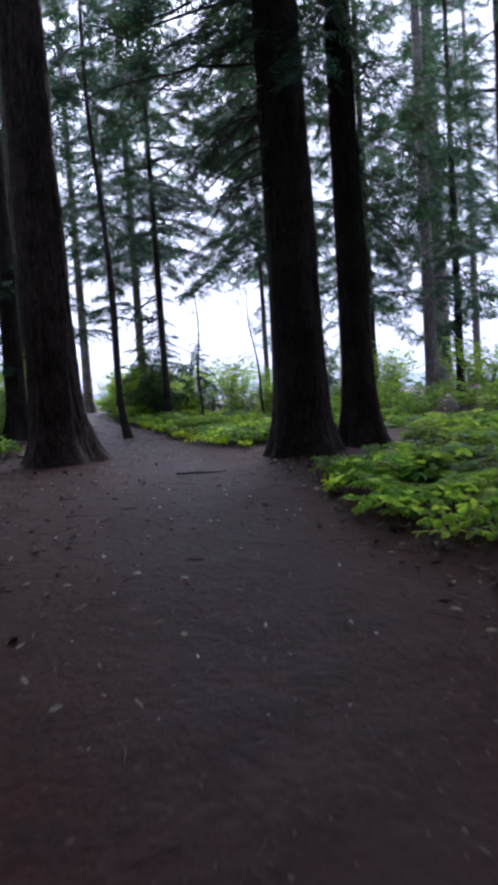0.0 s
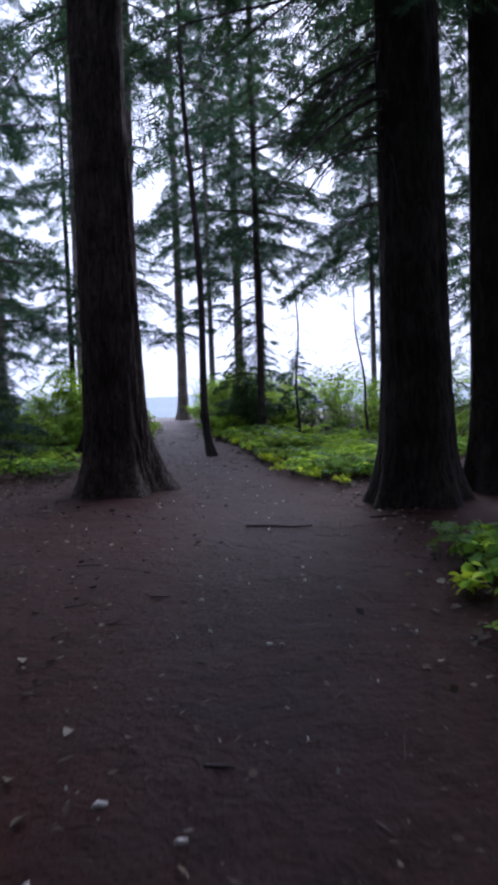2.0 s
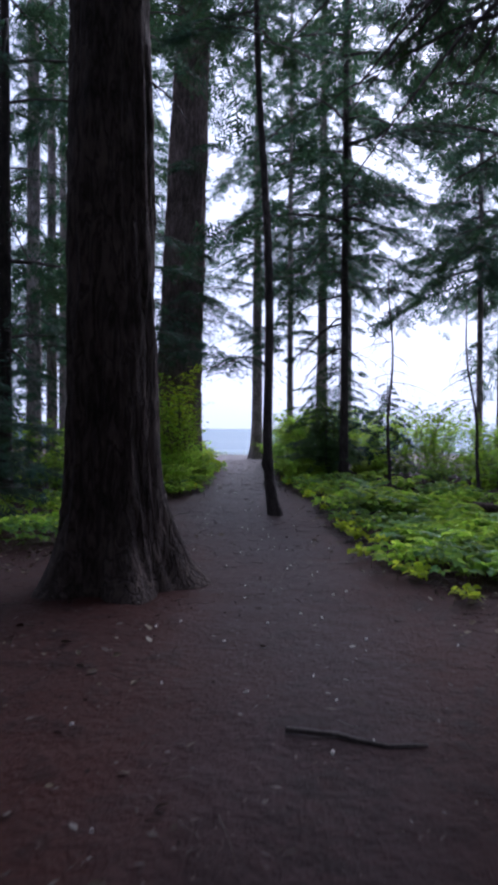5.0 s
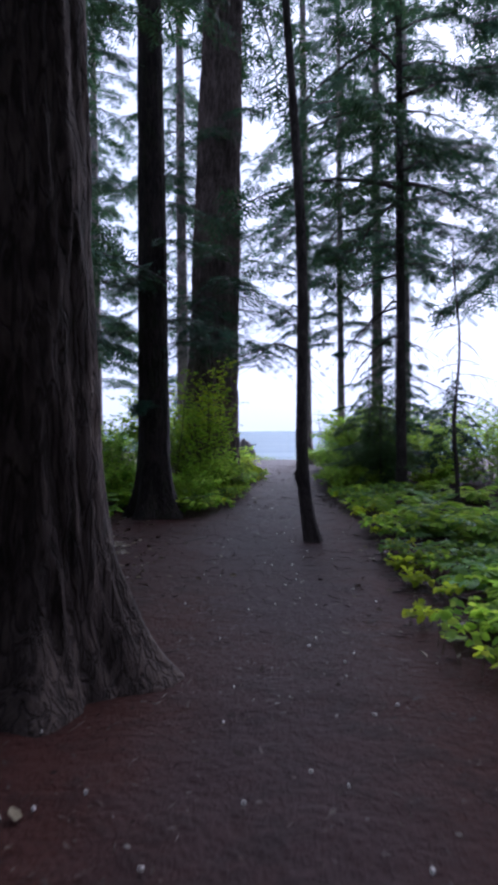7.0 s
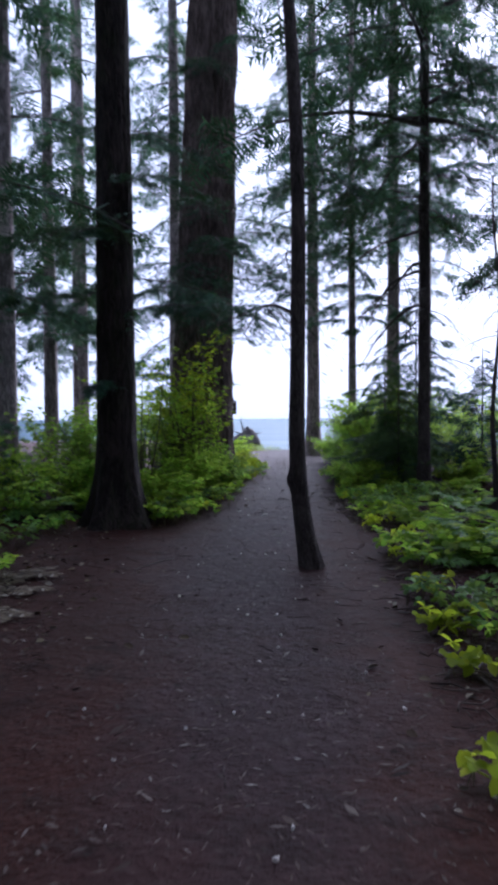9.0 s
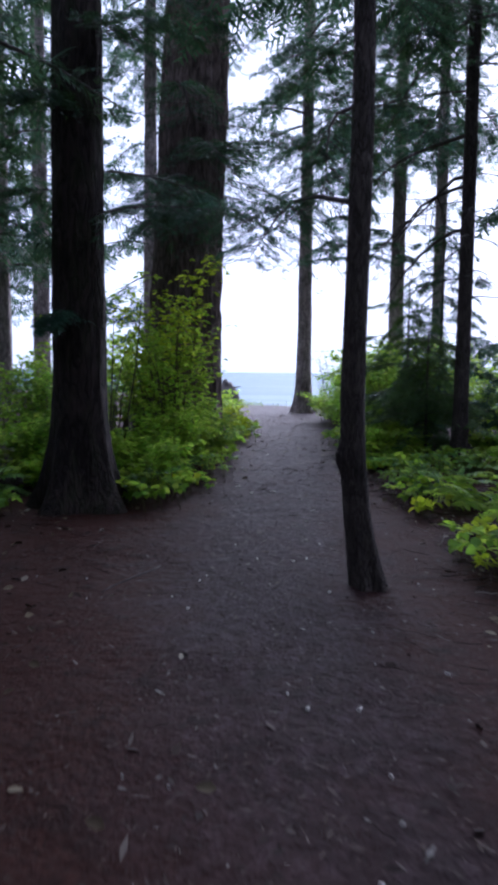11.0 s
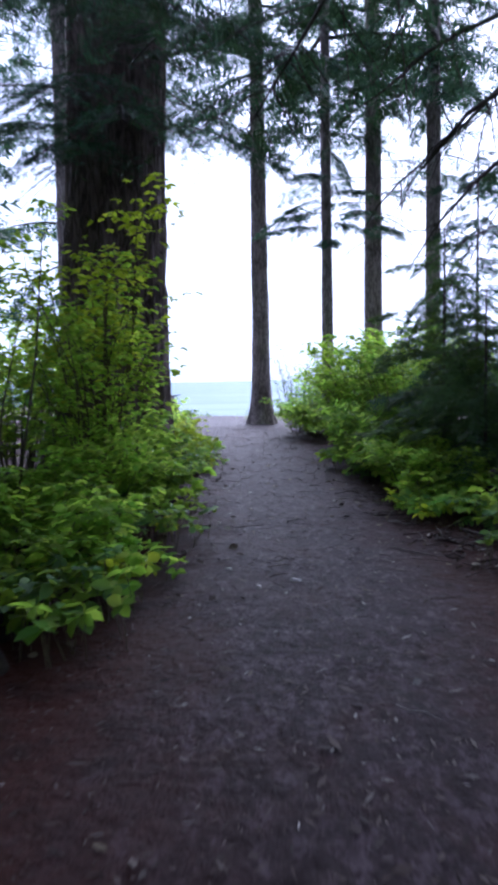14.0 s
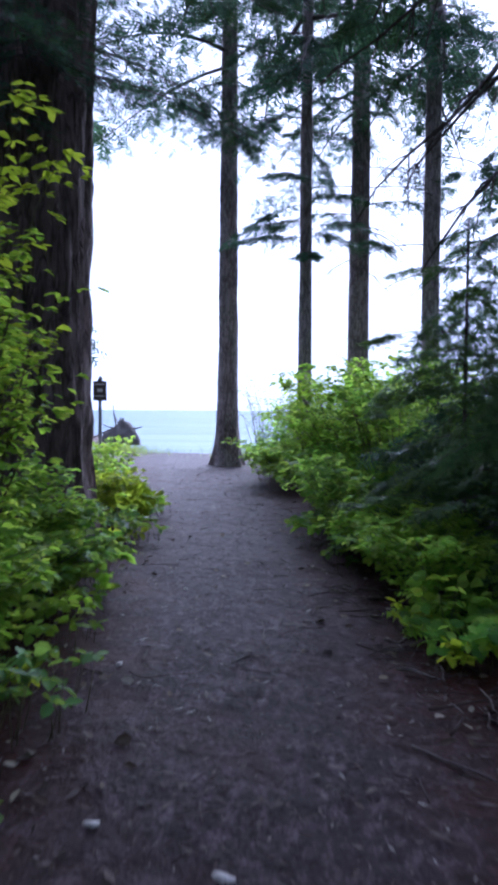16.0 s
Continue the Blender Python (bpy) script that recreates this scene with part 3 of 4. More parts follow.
tree("cedar_tree", "huge reddish cedar trunk at the end of the path", -2.88, 28.75, 0.695, 28, BARK_CEDAR, 16, 110, 115, 0.35, lean=(0.038, 0), boughs=36, crown=(13, 27.5), reach=3.6, rough=0.12, needles=NEEDLE_DARK,
     extra=((4.6, -78, -6, 3.1), (5.0, -92, -8, 3.2), (5.4, -70, 0, 3.0), (4.3, -100, -8, 2.6), (5.9, -85, 4, 3.2), (5.2, -60, 0, 2.8), (4.7, 10, 0, 2.4), (5.1, 30, 0, 2.6), (5.6, -10, 2, 2.6), (6.0, 18, 2, 2.6),
            (5.4, 55, 0, 2.4), (5.0, 215, 0, 2.6), (4.4, 240, 0, 2.4), (9.3, -85, -5, 2.6), (9.8, -60, -5, 2.4)))
tree("fir_tree", "tall straight fir at the edge of the lake", -0.91, 37.75, 0.225, 26, BARK_HAZED_GREY, 17, 64, 110, 0.75, boughs=46, crown=(8.2, 23), reach=2.7, dead=1, dead_z=(6.0, 6.3), dead_len=(0.4, 0.5), rough=0.06)
tree("fir_tree", "thin grey fir behind bright green shrubs", 0.54, 34.35, 0.125, 21, BARK_HAZED_GREY, 18, 40, 80, 0.5, boughs=46, crown=(7.4, 19.5), reach=2.8,
     extra=((4.6, 175, 0, 1.4), (4.3, 200, 0, 1.3), (4.9, 150, 0, 1.2), (4.4, 20, 0, 1.1), (5.0, -40, 0, 1.2), (5.3, 240, 0, 1.3), (5.9, 60, 0, 1.6), (6.4, 180, 0, 1.8), (4.0, -90, 0, 0.9)))
tree("fir_tree", "grey fir with drooping boughs behind the shrubs", 1.82, 36.5, 0.225, 25, BARK_HAZED_GREY, 19, 48, 90, 0.5, boughs=52, crown=(7.2, 23), reach=3.0,
     extra=((5.2, 200, 0, 2.0), (5.8, 170, 0, 2.2), (4.9, 250, 0, 1.8), (5.4, -30, 0, 2.0), (6.2, 20, 0, 2.2), (6.6, 230, 0, 2.2), (4.6, -80, -5, 1.7)), dead=6, dead_z=(3.5, 6), dead_len=(1, 2))
tree("fir_tree", "grey fir partly hidden by a young conifer", 2.69, 34.05, 0.165, 22, BARK_HAZED_GREY, 20, 44, 80, 0.5, boughs=52, crown=(7.0, 20.5), reach=3.0, dead=8, dead_z=(3, 6), dead_len=(1, 2.2))
tree("hemlock_tree", "slender dark hemlock with thin bare branches", 2.1, 26.15, 0.115, 19, BARK_THIN, 21, 40, 90, 0.5, boughs=44, crown=(6.6, 18.5), reach=3.4, dead=16, dead_z=(2.4, 6.0), dead_len=(1.0, 2.4), rough=0.03, bare=((4.25, 125, 2.6, 0.54), (4.4, 116, 2.8, 0.40), (3.6, 140, 1.6, 0.8), (5.0, 128, 3.0, 0.3)),
     extra=((5.6, 150, 6, 2.6), (6.2, 190, 5, 2.4), (5.4, 60, 0, 1.9), (6.0, 20, 0, 2.8), (6.4, 250, 0, 2.4), (5.9, 300, 0, 2.6), (6.6, -20, 0, 3.2), (7.0, 35, 0, 3.2), (7.3, -60, 0, 3.0), (5.2, -15, -4, 2.2), (7.6, 0, 0, 3.2), (8.3, 40, 0, 3.2), (8.9, -40, 0, 3.2), (8.0, 75, 0, 3.0), (9.4, 10, 0, 3.2)))
tree("dead_sapling", "thin dead sapling with fine bare twigs", 3.03, 23.8, 0.042, 5.2, BARK_THIN, 22, 16, 40, 0.4, boughs=0, dead=22, dead_z=(1.3, 5.0), dead_len=(0.5, 1.5), rough=0.01, bend=0.04)
tree("dead_sapling", "thin leaning dead sapling beside ferns", 4.82, 22.5, 0.042, 4.2, BARK_THIN, 23, 16, 40, 0.4, lean=(-0.09, 0), boughs=0, dead=14, dead_z=(1.6, 4.0), dead_len=(0.4, 1.2), rough=0.01, bend=0.04)
tree("fir_tree", "grey fir at the lake shore behind a cedar", -5.18, 35.2, 0.22, 25, BARK_HAZED_GREY, 24, 40, 80, 0.4, kinds=BOUGHS_FAR, boughs=54, crown=(9.5, 24.5), reach=2.3)
tree("fir_tree", "slim grey fir in the far undergrowth", -9.05, 36.8, 0.20, 24, BARK_HAZED_GREY, 25, 32, 60, 0.4, kinds=BOUGHS_FAR, boughs=42, crown=(4.5, 23.5), reach=2.6)
tree("fir_tree", "slim grey fir with low green boughs", -7.34, 30.4, 0.185, 23, BARK_HAZED_GREY, 26, 32, 60, 0.4, kinds=BOUGHS_FAR, boughs=40, crown=(3.6, 22.5), reach=2.6)
tree("hemlock_tree", "slender dark hemlock with low drooping boughs", -4.74, 20.2, 0.13, 20, BARK_DARK, 27, 36, 70, 0.4, kinds=BOUGHS_MID, boughs=40, crown=(2.6, 19.5), reach=2.6, dead=6, dead_z=(1.6, 4), dead_len=(1, 2))
tree("fir_tree", "thick pale grey fir in the far undergrowth", 16.15, 33.4, 0.45, 27, BARK_HAZED_GREY, 28, 48, 80, 0.4, kinds=BOUGHS_FAR, boughs=54, crown=(9, 26.5), reach=3.2)
tree("fir_tree", "thin grey fir in the far undergrowth", 7.49, 33.85, 0.12, 21, BARK_HAZED_GREY, 29, 32, 60, 0.4, kinds=BOUGHS_FAR, boughs=84, crown=(6.6, 20.5), reach=3.2)
tree("hemlock_tree", "dark hemlock trunk with hanging boughs", 9.3, 15.5, 0.26, 22, BARK_DARK, 30, 48, 70, 0.5, boughs=40, crown=(4.0, 21.5), reach=2.8, needles=NEEDLE_DARK, dead=8, dead_z=(2, 5), dead_len=(1, 2))



tree("hemlock_tree", "dark hemlock with wide hanging boughs", 6.6, 26.5, 0.15, 20, BARK_THIN, 34, 32, 60, 0.4, boughs=40, crown=(6.4, 19.5), reach=3.7, needles=NEEDLE_DARK)


def unseen_shade_woods():
    """Rough woods added out of view, behind and beside the walker, to block low sky light."""
    g = np.random.default_rng(15)
    leaves, wood = Soup(), Soup()
    for k in range(80):
        a = g.uniform(0.78, 2 * np.pi - 0.78)
        r = g.uniform(15, 36)
        x, y = math.sin(a) * r, math.cos(a) * r * 0.9 + 2
        if y > 11:
            continue
        h, z0 = g.uniform(15, 24), ground_z(x, y)
        wood.tube([(x, y, z0 - 0.1), (x, y, z0 + h * 0.5), (x, y, z0 + h)], [0.25, 0.16, 0.03], 6)
        for j in range(20):
            z = h * (0.06 + 0.92 * j / 20)
            _, q = BOUGHS_DEEP[j % 2]
            leaves.kites(q @ (turned(j * 2.4 + k) * (4.4 * (1.05 - z / h) + 0.4)).T + [x, y, z0 + z])
    ob = part("unseen_shade_woods", leaves.mesh("unseen_shade_woods"), NEEDLE_DARK, None, "unseen conifer woods added to block low sky light", category="forest", kind="stuff")
    part("unseen_shade_trunks", wood.mesh("unseen_shade_trunks"), BARK_DARK, ob, kind="stuff")


unseen_shade_woods()


def far_forest():
    """More of the same forest at both sides, from three trees, and unseen shade trees behind."""
    kinds = [
        tree("fir_tree", "tall grey fir deep in the forest", -12.0, 30.0, 0.22, 24, BARK_HAZED_GREY, 41, 18, 24, 0.4, boughs=34, crown=(3.5, 23.5), reach=2.9, kinds=BOUGHS_BACK, group="far forest trees"),
        tree("hemlock_tree", "tall dark hemlock deep in the forest", 11.5, 30.5, 0.20, 22, BARK_DARK, 42, 18, 24, 0.4, boughs=34, crown=(4.0, 21.5), reach=2.9, kinds=BOUGHS_BACK, group="far forest trees"),
        tree("hemlock_tree", "dark hemlock with a deep crown deep in the forest", -9.5, 24.5, 0.16, 18, BARK_DARK, 43, 18, 24, 0.4, boughs=34, crown=(2.8, 17.5), reach=2.6, kinds=BOUGHS_BACK, group="far forest trees")]
    places = [(-6.4, 26.2), (-10.8, 20.5), (-7.6, 16.5), (-13.5, 25.5), (-16, 33), (-14, 38), (-11, 41), (-18, 20), (-6.6, 40.5), (-21, 29),
              (9.4, 38), (13.2, 25.8), (10.5, 22.5), (14, 39), (19, 27), (20.5, 38), (16, 19)]
    g = np.random.default_rng(77)
    for k, (x, y) in enumerate(places):
        copy_thing(kinds[k % 3], pose(x, y, ground_z(x, y), 0, 0, g.uniform(0, 360)))
    # hemlocks added out of view, their crowns darken the start of the path
    behind = tree("hemlock_tree", "unseen broad hemlock added to shade the forest path", -4.6, 2.4, 0.28, 24, BARK_DARK, 44, 16, 24, 0.4, boughs=46, crown=(6.0, 23.5), reach=4.2, kinds=BOUGHS_BACK, group="far forest trees")
    for x, y in [(-8, 9), (-9, 4), (-13, 11), (8.6, 3.5), (12, 7), (8.5, 0), (-3.4, -3), (-8.5, -5), (3.9, -3.5), (0.5, -9), (-4, -11), (6, -9), (13, -3), (-14, -3), (5.6, -0.6), (-6.4, 6.2),
                 (0.2, -4.6), (9.5, -7)]:
        copy_thing(behind, pose(x, y, ground_z(x, y), 0, 0, g.uniform(0, 360)))


far_forest()


# ---- undergrowth ----
def leaf_quads(g, base, d, up, ln, wide):
    """Folded, pointed leaves of six corners: vertices (n*6, 3) and faces."""
    n = len(base)
    d = d / np.linalg.norm(d, axis=1)[:, None]
    a = np.cross(d, up)
    a /= np.linalg.norm(a, axis=1)[:, None] + 1e-9
    nrm = np.cross(a, d)
    ln, wide = ln[:, None], wide[:, None]
    fold = g.uniform(0.05, 0.35, (n, 1)) * wide
    curl = -g.uniform(0.0, 0.22, (n, 1)) * ln
    v = np.stack([base, base + d * ln * 0.32 + a * wide + nrm * fold, base + d * ln * 0.72 + a * wide * 0.75 + nrm * (fold + curl * 0.4),
                  base + d * ln + nrm * curl, base + d * ln * 0.72 - a * wide * 0.75 + nrm * (fold + curl * 0.4), base + d * ln * 0.32 - a * wide + nrm * fold], 1)
    i = np.arange(n)[:, None] * 6
    return v.reshape(-1, 3), np.concatenate([i + [0, 1, 2, 3], i + [0, 3, 4, 5]])


def shrub_meshes(seed, h, spread, stems, leaves, size, low=0.15, arch=0.5, simple=False):
    """Arching stems with leaves in threes: two meshes."""
    g = np.random.default_rng(seed)
    wood, soup = Soup(), Soup()
    for k in range(stems):
        az, r0 = g.random() * 6.28, g.random() ** 0.5 * spread * 0.35
        reach, top = spread * g.uniform(0.35, 1.0), h * g.uniform(0.55, 1.05)
        t = np.linspace(0, 1, 7)
        bx = math.cos(az) * r0 + np.cos(az) * reach * t ** 1.4
        by = math.sin(az) * r0 + np.sin(az) * reach * t ** 1.4
        bz = top * (t * (1 + arch) - arch * t ** 2.4) / 1.0 * (1 - 0.25 * (reach / spread) * t)
        pts = np.stack([bx, by, bz], -1)
        pts[:, :2] += np.cumsum(g.normal(0, 0.018 * h, (7, 2)), 0)
        pts[0, 2] = -0.05
        wood.tube(pts[::2], np.linspace(0.004 + 0.003 * h, 0.0015, 4), 3)
        u = g.uniform(low, 1.0, leaves)
        seg = np.clip((u * 6).astype(int), 0, 5)
        fr = (u * 6 - seg)[:, None]
        at = pts[seg] * (1 - fr) + pts[seg + 1] * fr
        la = g.random(leaves) * 6.28
        off = g.uniform(0.02, 0.16, leaves) * (0.5 + 0.25 * h)
        at = at + np.stack([np.cos(la) * off, np.sin(la) * off, g.uniform(-0.03, 0.06, leaves)], -1)
        for j in range(3):
            a = la + (j - 1) * 0.9 + g.normal(0, 0.2, leaves)
            d = np.stack([np.cos(a), np.sin(a), g.uniform(-0.55, 0.15, leaves)], -1)
            up = np.stack([g.normal(0, 0.3, leaves), g.normal(0, 0.3, leaves), np.ones(leaves)], -1)
            ln = size * g.uniform(0.6, 1.25, leaves) * (1.0 if j == 1 else 0.8)
            v, f = leaf_quads(g, at, d, up, ln, ln * g.uniform(0.26, 0.36, leaves))
            if simple:  # far shrubs: plain pointed leaves
                v = v.reshape(-1, 6, 3)[:, [0, 1, 3, 5]]
                soup.kites(v)
            else:
                soup.add(v, f)
    return wood.mesh("stems"), soup.mesh("leaves")


def frond_mesh(seed, length, pairs=13):
    """One arching frond along +x with leaflets on both sides."""
    g = np.random.default_rng(seed)
    soup = Soup()
    t = np.linspace(0, 1, 7)
    rise = g.uniform(0.6, 0.95)
    out = np.stack([length * t * 0.85, 0.03 * np.sin(t * 4), length * (rise * t - 0.62 * t * t)], -1)
    soup.tube(out, np.linspace(0.004, 0.001, 7), 3)
    u = np.linspace(0.12, 0.98, pairs)
    i = np.clip((u * 6).astype(int), 0, 5)
    fr = (u * 6 - i)[:, None]
    at = out[i] * (1 - fr) + out[i + 1] * fr
    tang = out[i + 1] - out[i]
    tang /= np.linalg.norm(tang, axis=1)[:, None]
    for sgn in (-1, 1):
        d = np.array([0, sgn, -0.18]) + tang * 0.45 + g.normal(0, 0.08, (pairs, 3))
        pl = length * 0.26 * np.sin(np.pi * np.clip(u * 0.86 + 0.12, 0, 1)) ** 0.8
        v, f = leaf_quads(g, at, d, np.tile([0.0, 0, 1], (pairs, 1)), pl, pl * 0.16)
        soup.add(v, f)
    return soup.mesh("frond")


def fern(seed, label, length, fronds, leaf, x, y):
    g = np.random.default_rng(seed)
    ob = tagged(empty("fern", x, y, ground_z(x, y)), label, "fern", "ferns")
    shapes = [frond_mesh(seed + k, length) for k in range(3)]
    for me in shapes:
        me.materials.append(leaf)
    for k in range(fronds):
        o = new("frond", shapes[k % 3])
        o.parent = ob
        s = g.uniform(0.7, 1.1)
        o.matrix_basis = pose(0, 0, 0.01, 0, g.normal(0, 8), k * 360 / fronds + g.normal(0, 12)) @ Matrix.Diagonal((s, s, s, 1))
    return ob


def herb_meshes(seed, h, stems, size, spread):
    """Low broad-leaved plants: each stalk carries a whorl of lobed leaves."""
    g = np.random.default_rng(seed)
    wood, soup = Soup(), Soup()
    for k in range(stems):
        az, r = g.random() * 6.28, spread * g.random() ** 0.5
        top = h * g.uniform(0.4, 1.0)
        p0 = np.array([math.cos(az) * r, math.sin(az) * r, -0.03])
        p1 = p0 + [g.normal(0, 0.04), g.normal(0, 0.04), top + 0.03]
        wood.tube(np.stack([p0, p1]), [0.003, 0.0015], 3)
        n = g.integers(3, 6)
        a = g.random() * 6.28 + np.arange(n) * 6.28 / n + g.normal(0, 0.2, n)
        d = np.stack([np.cos(a), np.sin(a), g.uniform(-0.75, 0.4, n)], -1)
        tilt = g.normal(0, 0.45, (1, 3)) + [[0, 0, 1]]
        ln = size * g.uniform(0.6, 1.2, n)
        v, f = leaf_quads(g, np.tile(p1, (n, 1)), d, np.tile(tilt, (n, 1)), ln, ln * g.uniform(0.3, 0.42, n))
        soup.add(v, f)
    return wood.mesh("stalks"), soup.mesh("leaves")


def plant(name, label, category, meshes, leaf, x, y, names=("stemwork", "foliage"), group="", rz=0):
    ob = tagged(empty(name, x, y, ground_z(x, y), rz), label, category, group)
    part(names[0], meshes[0], STEM, ob, kind="stuff")
    part(names[1], meshes[1], leaf, ob, kind="stuff")
    return ob


def off_way(x, y, margin=0.0):
    return x > np.interp(y, RIGHT_Y, RIGHT_X) + margin or x < np.interp(y, LEFT_Y, LEFT_X) - margin


def scatter(kinds, places, g):
    """Copies the kinds in turn to the places (x, y)."""
    for k, (x, y) in enumerate(places):
        copy_thing(kinds[k % len(kinds)], pose(x, y, ground_z(x, y) - 0.01, g.normal(0, 4), g.normal(0, 4), g.uniform(0, 360)) @ Matrix.Diagonal((*[g.uniform(0.75, 1.25)] * 3, 1)))


def undergrowth():
    g = np.random.default_rng(5)
    # tall shrubs before the cedar
    plant("berry_shrub", "tall lime green berry shrub before the cedar trunk", "shrub", shrub_meshes(201, 3.0, 0.75, 28, 46, 0.085), LEAF_LIME, -2.35, 25.6)
    plant("berry_shrub", "tall thin shrub with yellow green leaves", "shrub", shrub_meshes(202, 3.9, 0.6, 9, 46, 0.095, low=0.35), LEAF_YELLOW, -2.35, 25.9)
    plant("berry_shrub", "sparse leggy shrub beside a dark hemlock trunk", "shrub", shrub_meshes(203, 4.2, 0.6, 7, 44, 0.075, low=0.4), LEAF_LIME, -3.05, 24.6)
    plant("berry_shrub", "dense green shrub beside the path", "shrub", shrub_meshes(204, 1.15, 0.7, 34, 36, 0.085), LEAF_GREEN, -2.45, 26.8)
    plant("berry_shrub", "leafy green shrub beside the path", "shrub", shrub_meshes(205, 1.15, 0.6, 30, 36, 0.08), LEAF_LIME, -2.05, 25.0)
    plant("berry_shrub", "low lime green shrub beside a dark trunk", "shrub", shrub_meshes(206, 0.75, 0.6, 30, 30, 0.085), LEAF_LIME, -2.25, 23.5)
    plant("berry_shrub", "green shrub at the foot of the cedar", "shrub", shrub_meshes(207, 0.6, 0.5, 26, 30, 0.08), LEAF_LIME, -2.3, 28.0)
    plant("berry_shrub", "bright green shrub at the turn of the path", "shrub", shrub_meshes(208, 0.8, 0.5, 26, 30, 0.08), LEAF_YELLOW, -2.3, 29.6)
    tall = [plant("berry_shrub", "thick bright green shrub", "shrub", shrub_meshes(211, 2.4, 1.0, 42, 40, 0.10), LEAF_LIME, 1.05, 32.0, group="path side shrubs"),
            plant("berry_shrub", "thick mid green shrub", "shrub", shrub_meshes(212, 2.1, 0.95, 40, 40, 0.095), LEAF_GREEN, 1.35, 30.2, group="path side shrubs")]
    low = [plant("berry_shrub", "low lime green shrub", "shrub", shrub_meshes(213, 0.95, 0.7, 34, 34, 0.085), LEAF_LIME, 0.35, 33.3, group="low shrubs"),
           plant("berry_shrub", "low mid green shrub", "shrub", shrub_meshes(214, 0.85, 0.65, 32, 34, 0.08), LEAF_GREEN, 0.75, 29.6, group="low shrubs"),
           plant("berry_shrub", "small lime green shrub", "shrub", shrub_meshes(215, 0.55, 0.5, 26, 26, 0.08), LEAF_LIME, 0.62, 28.0, group="low shrubs")]
    back = [plant("berry_shrub", "lime green shrub deep in the forest", "shrub", shrub_meshes(216, 2.3, 1.2, 30, 20, 0.125, simple=True), LEAF_LIME, 5.4, 31.2, group="forest shrubs"),
            plant("berry_shrub", "mid green shrub deep in the forest", "shrub", shrub_meshes(217, 2.0, 1.1, 30, 20, 0.125, simple=True), LEAF_GREEN, -6.8, 24.9, group="forest shrubs")]
    scatter(tall, [(0.75, 33.3), (0.5, 34.5), (2.2, 31.4), (1.9, 33.6), (2.9, 30.0), (-4.4, 25.6), (-3.9, 27.6)], g)
    scatter(back, [(2.4, 33.0), (3.6, 31.8), (4.6, 29.4), (6.6, 29.9), (7.4, 31.9), (8.6, 30.4), (9.8, 32), (4.3, 33.5), (3.2, 36), (2.0, 38), (11.3, 29.2), (12.8, 31.5), (6.0, 34.6),
                   (-5.6, 27.0), (-5.0, 29.5), (-8.0, 27.2), (-9.4, 25.4), (-7.2, 33), (-4.6, 32), (-10.6, 28), (-11.6, 24.6), (-12, 33), (14.5, 27.5), (10.4, 26.5), (12.2, 22.2), (15.5, 24), (13.6, 18.8), (16.5, 29.5), (18, 26), (-13, 28.5), (-10, 31.5)], g)
    deep = [plant("berry_shrub", "low lime green shrub deep in the forest", "shrub", shrub_meshes(218, 1.1, 0.8, 24, 14, 0.12, simple=True), LEAF_LIME, 5.0, 27.4, group="forest shrubs"),
            plant("berry_shrub", "low mid green shrub deep in the forest", "shrub", shrub_meshes(219, 1.0, 0.75, 24, 14, 0.115, simple=True), LEAF_GREEN, -6.0, 22.9, group="forest shrubs")]
    scatter(low, [(0.85, 26.5), (0.72, 28.7), (1.3, 26.7), (0.05, 34.2), (0.75, 30.9), (0.9, 27.4), (0.15, 35.4), (1.6, 28.9), (2.9, 27.6), (-3.5, 24.6), (-3.8, 23.7), (-3.0, 26.4), (-2.75, 24.9), (-2.15, 26.4), (-3.3, 23.1), (-2.6, 30.6)], g)
    scatter(deep, [(3.7, 28.3), (6.2, 27.9), (7.6, 27.9), (4.4, 26.0), (6.8, 25.5), (8.9, 27.2), (9.6, 23.8), (11.6, 24.5), (5.4, 23.6), (7.2, 22.6), (6.4, 20.2), (8.4, 19.2), (10.2, 18.4), (7.6, 17.2), (12.4, 20.6), (9.2, 15.2), (13.8, 23), (11.2, 16.2),
                   (-4.5, 23.3), (-5.3, 24.2), (-5.1, 22.4), (-7.4, 22.6), (-8.4, 23.7), (-3.4, 31.4), (-3.0, 33.4), (-6.3, 19.2), (-7.8, 20.3), (-5.6, 21.2), (-9.3, 21.4), (0.55, 36.4), (1.2, 37.6), (10.6, 20.6), (8.2, 21.2), (-4.2, 22.2), (-6.9, 17.6)], g)
    # low plants and ferns at the path's right side and in the forest
    herbs = [plant("herb_plant", "low cool green broad-leaved herb", "plant", herb_meshes(221, 0.28, 72, 0.075, 0.46), LEAF_HERB, 2.75, 8.3, ("stalkwork", "foliage"), "low herbs"),
             plant("herb_plant", "low lime green broad-leaved herb", "plant", herb_meshes(222, 0.26, 46, 0.085, 0.42), LEAF_LIME, 2.1, 14.4, ("stalkwork", "foliage"), "low herbs"),
             plant("herb_plant", "low mid green broad-leaved herb", "plant", herb_meshes(223, 0.30, 40, 0.11, 0.45), LEAF_GREEN, 2.5, 15.6, ("stalkwork", "foliage"), "low herbs")]
    yellow = plant("herb_plant", "yellow green seedling with broad leaves", "plant", herb_meshes(224, 0.18, 12, 0.085, 0.15), LEAF_YELLOW, 1.72, 16.5, ("stalkwork", "foliage"), "yellow seedlings")
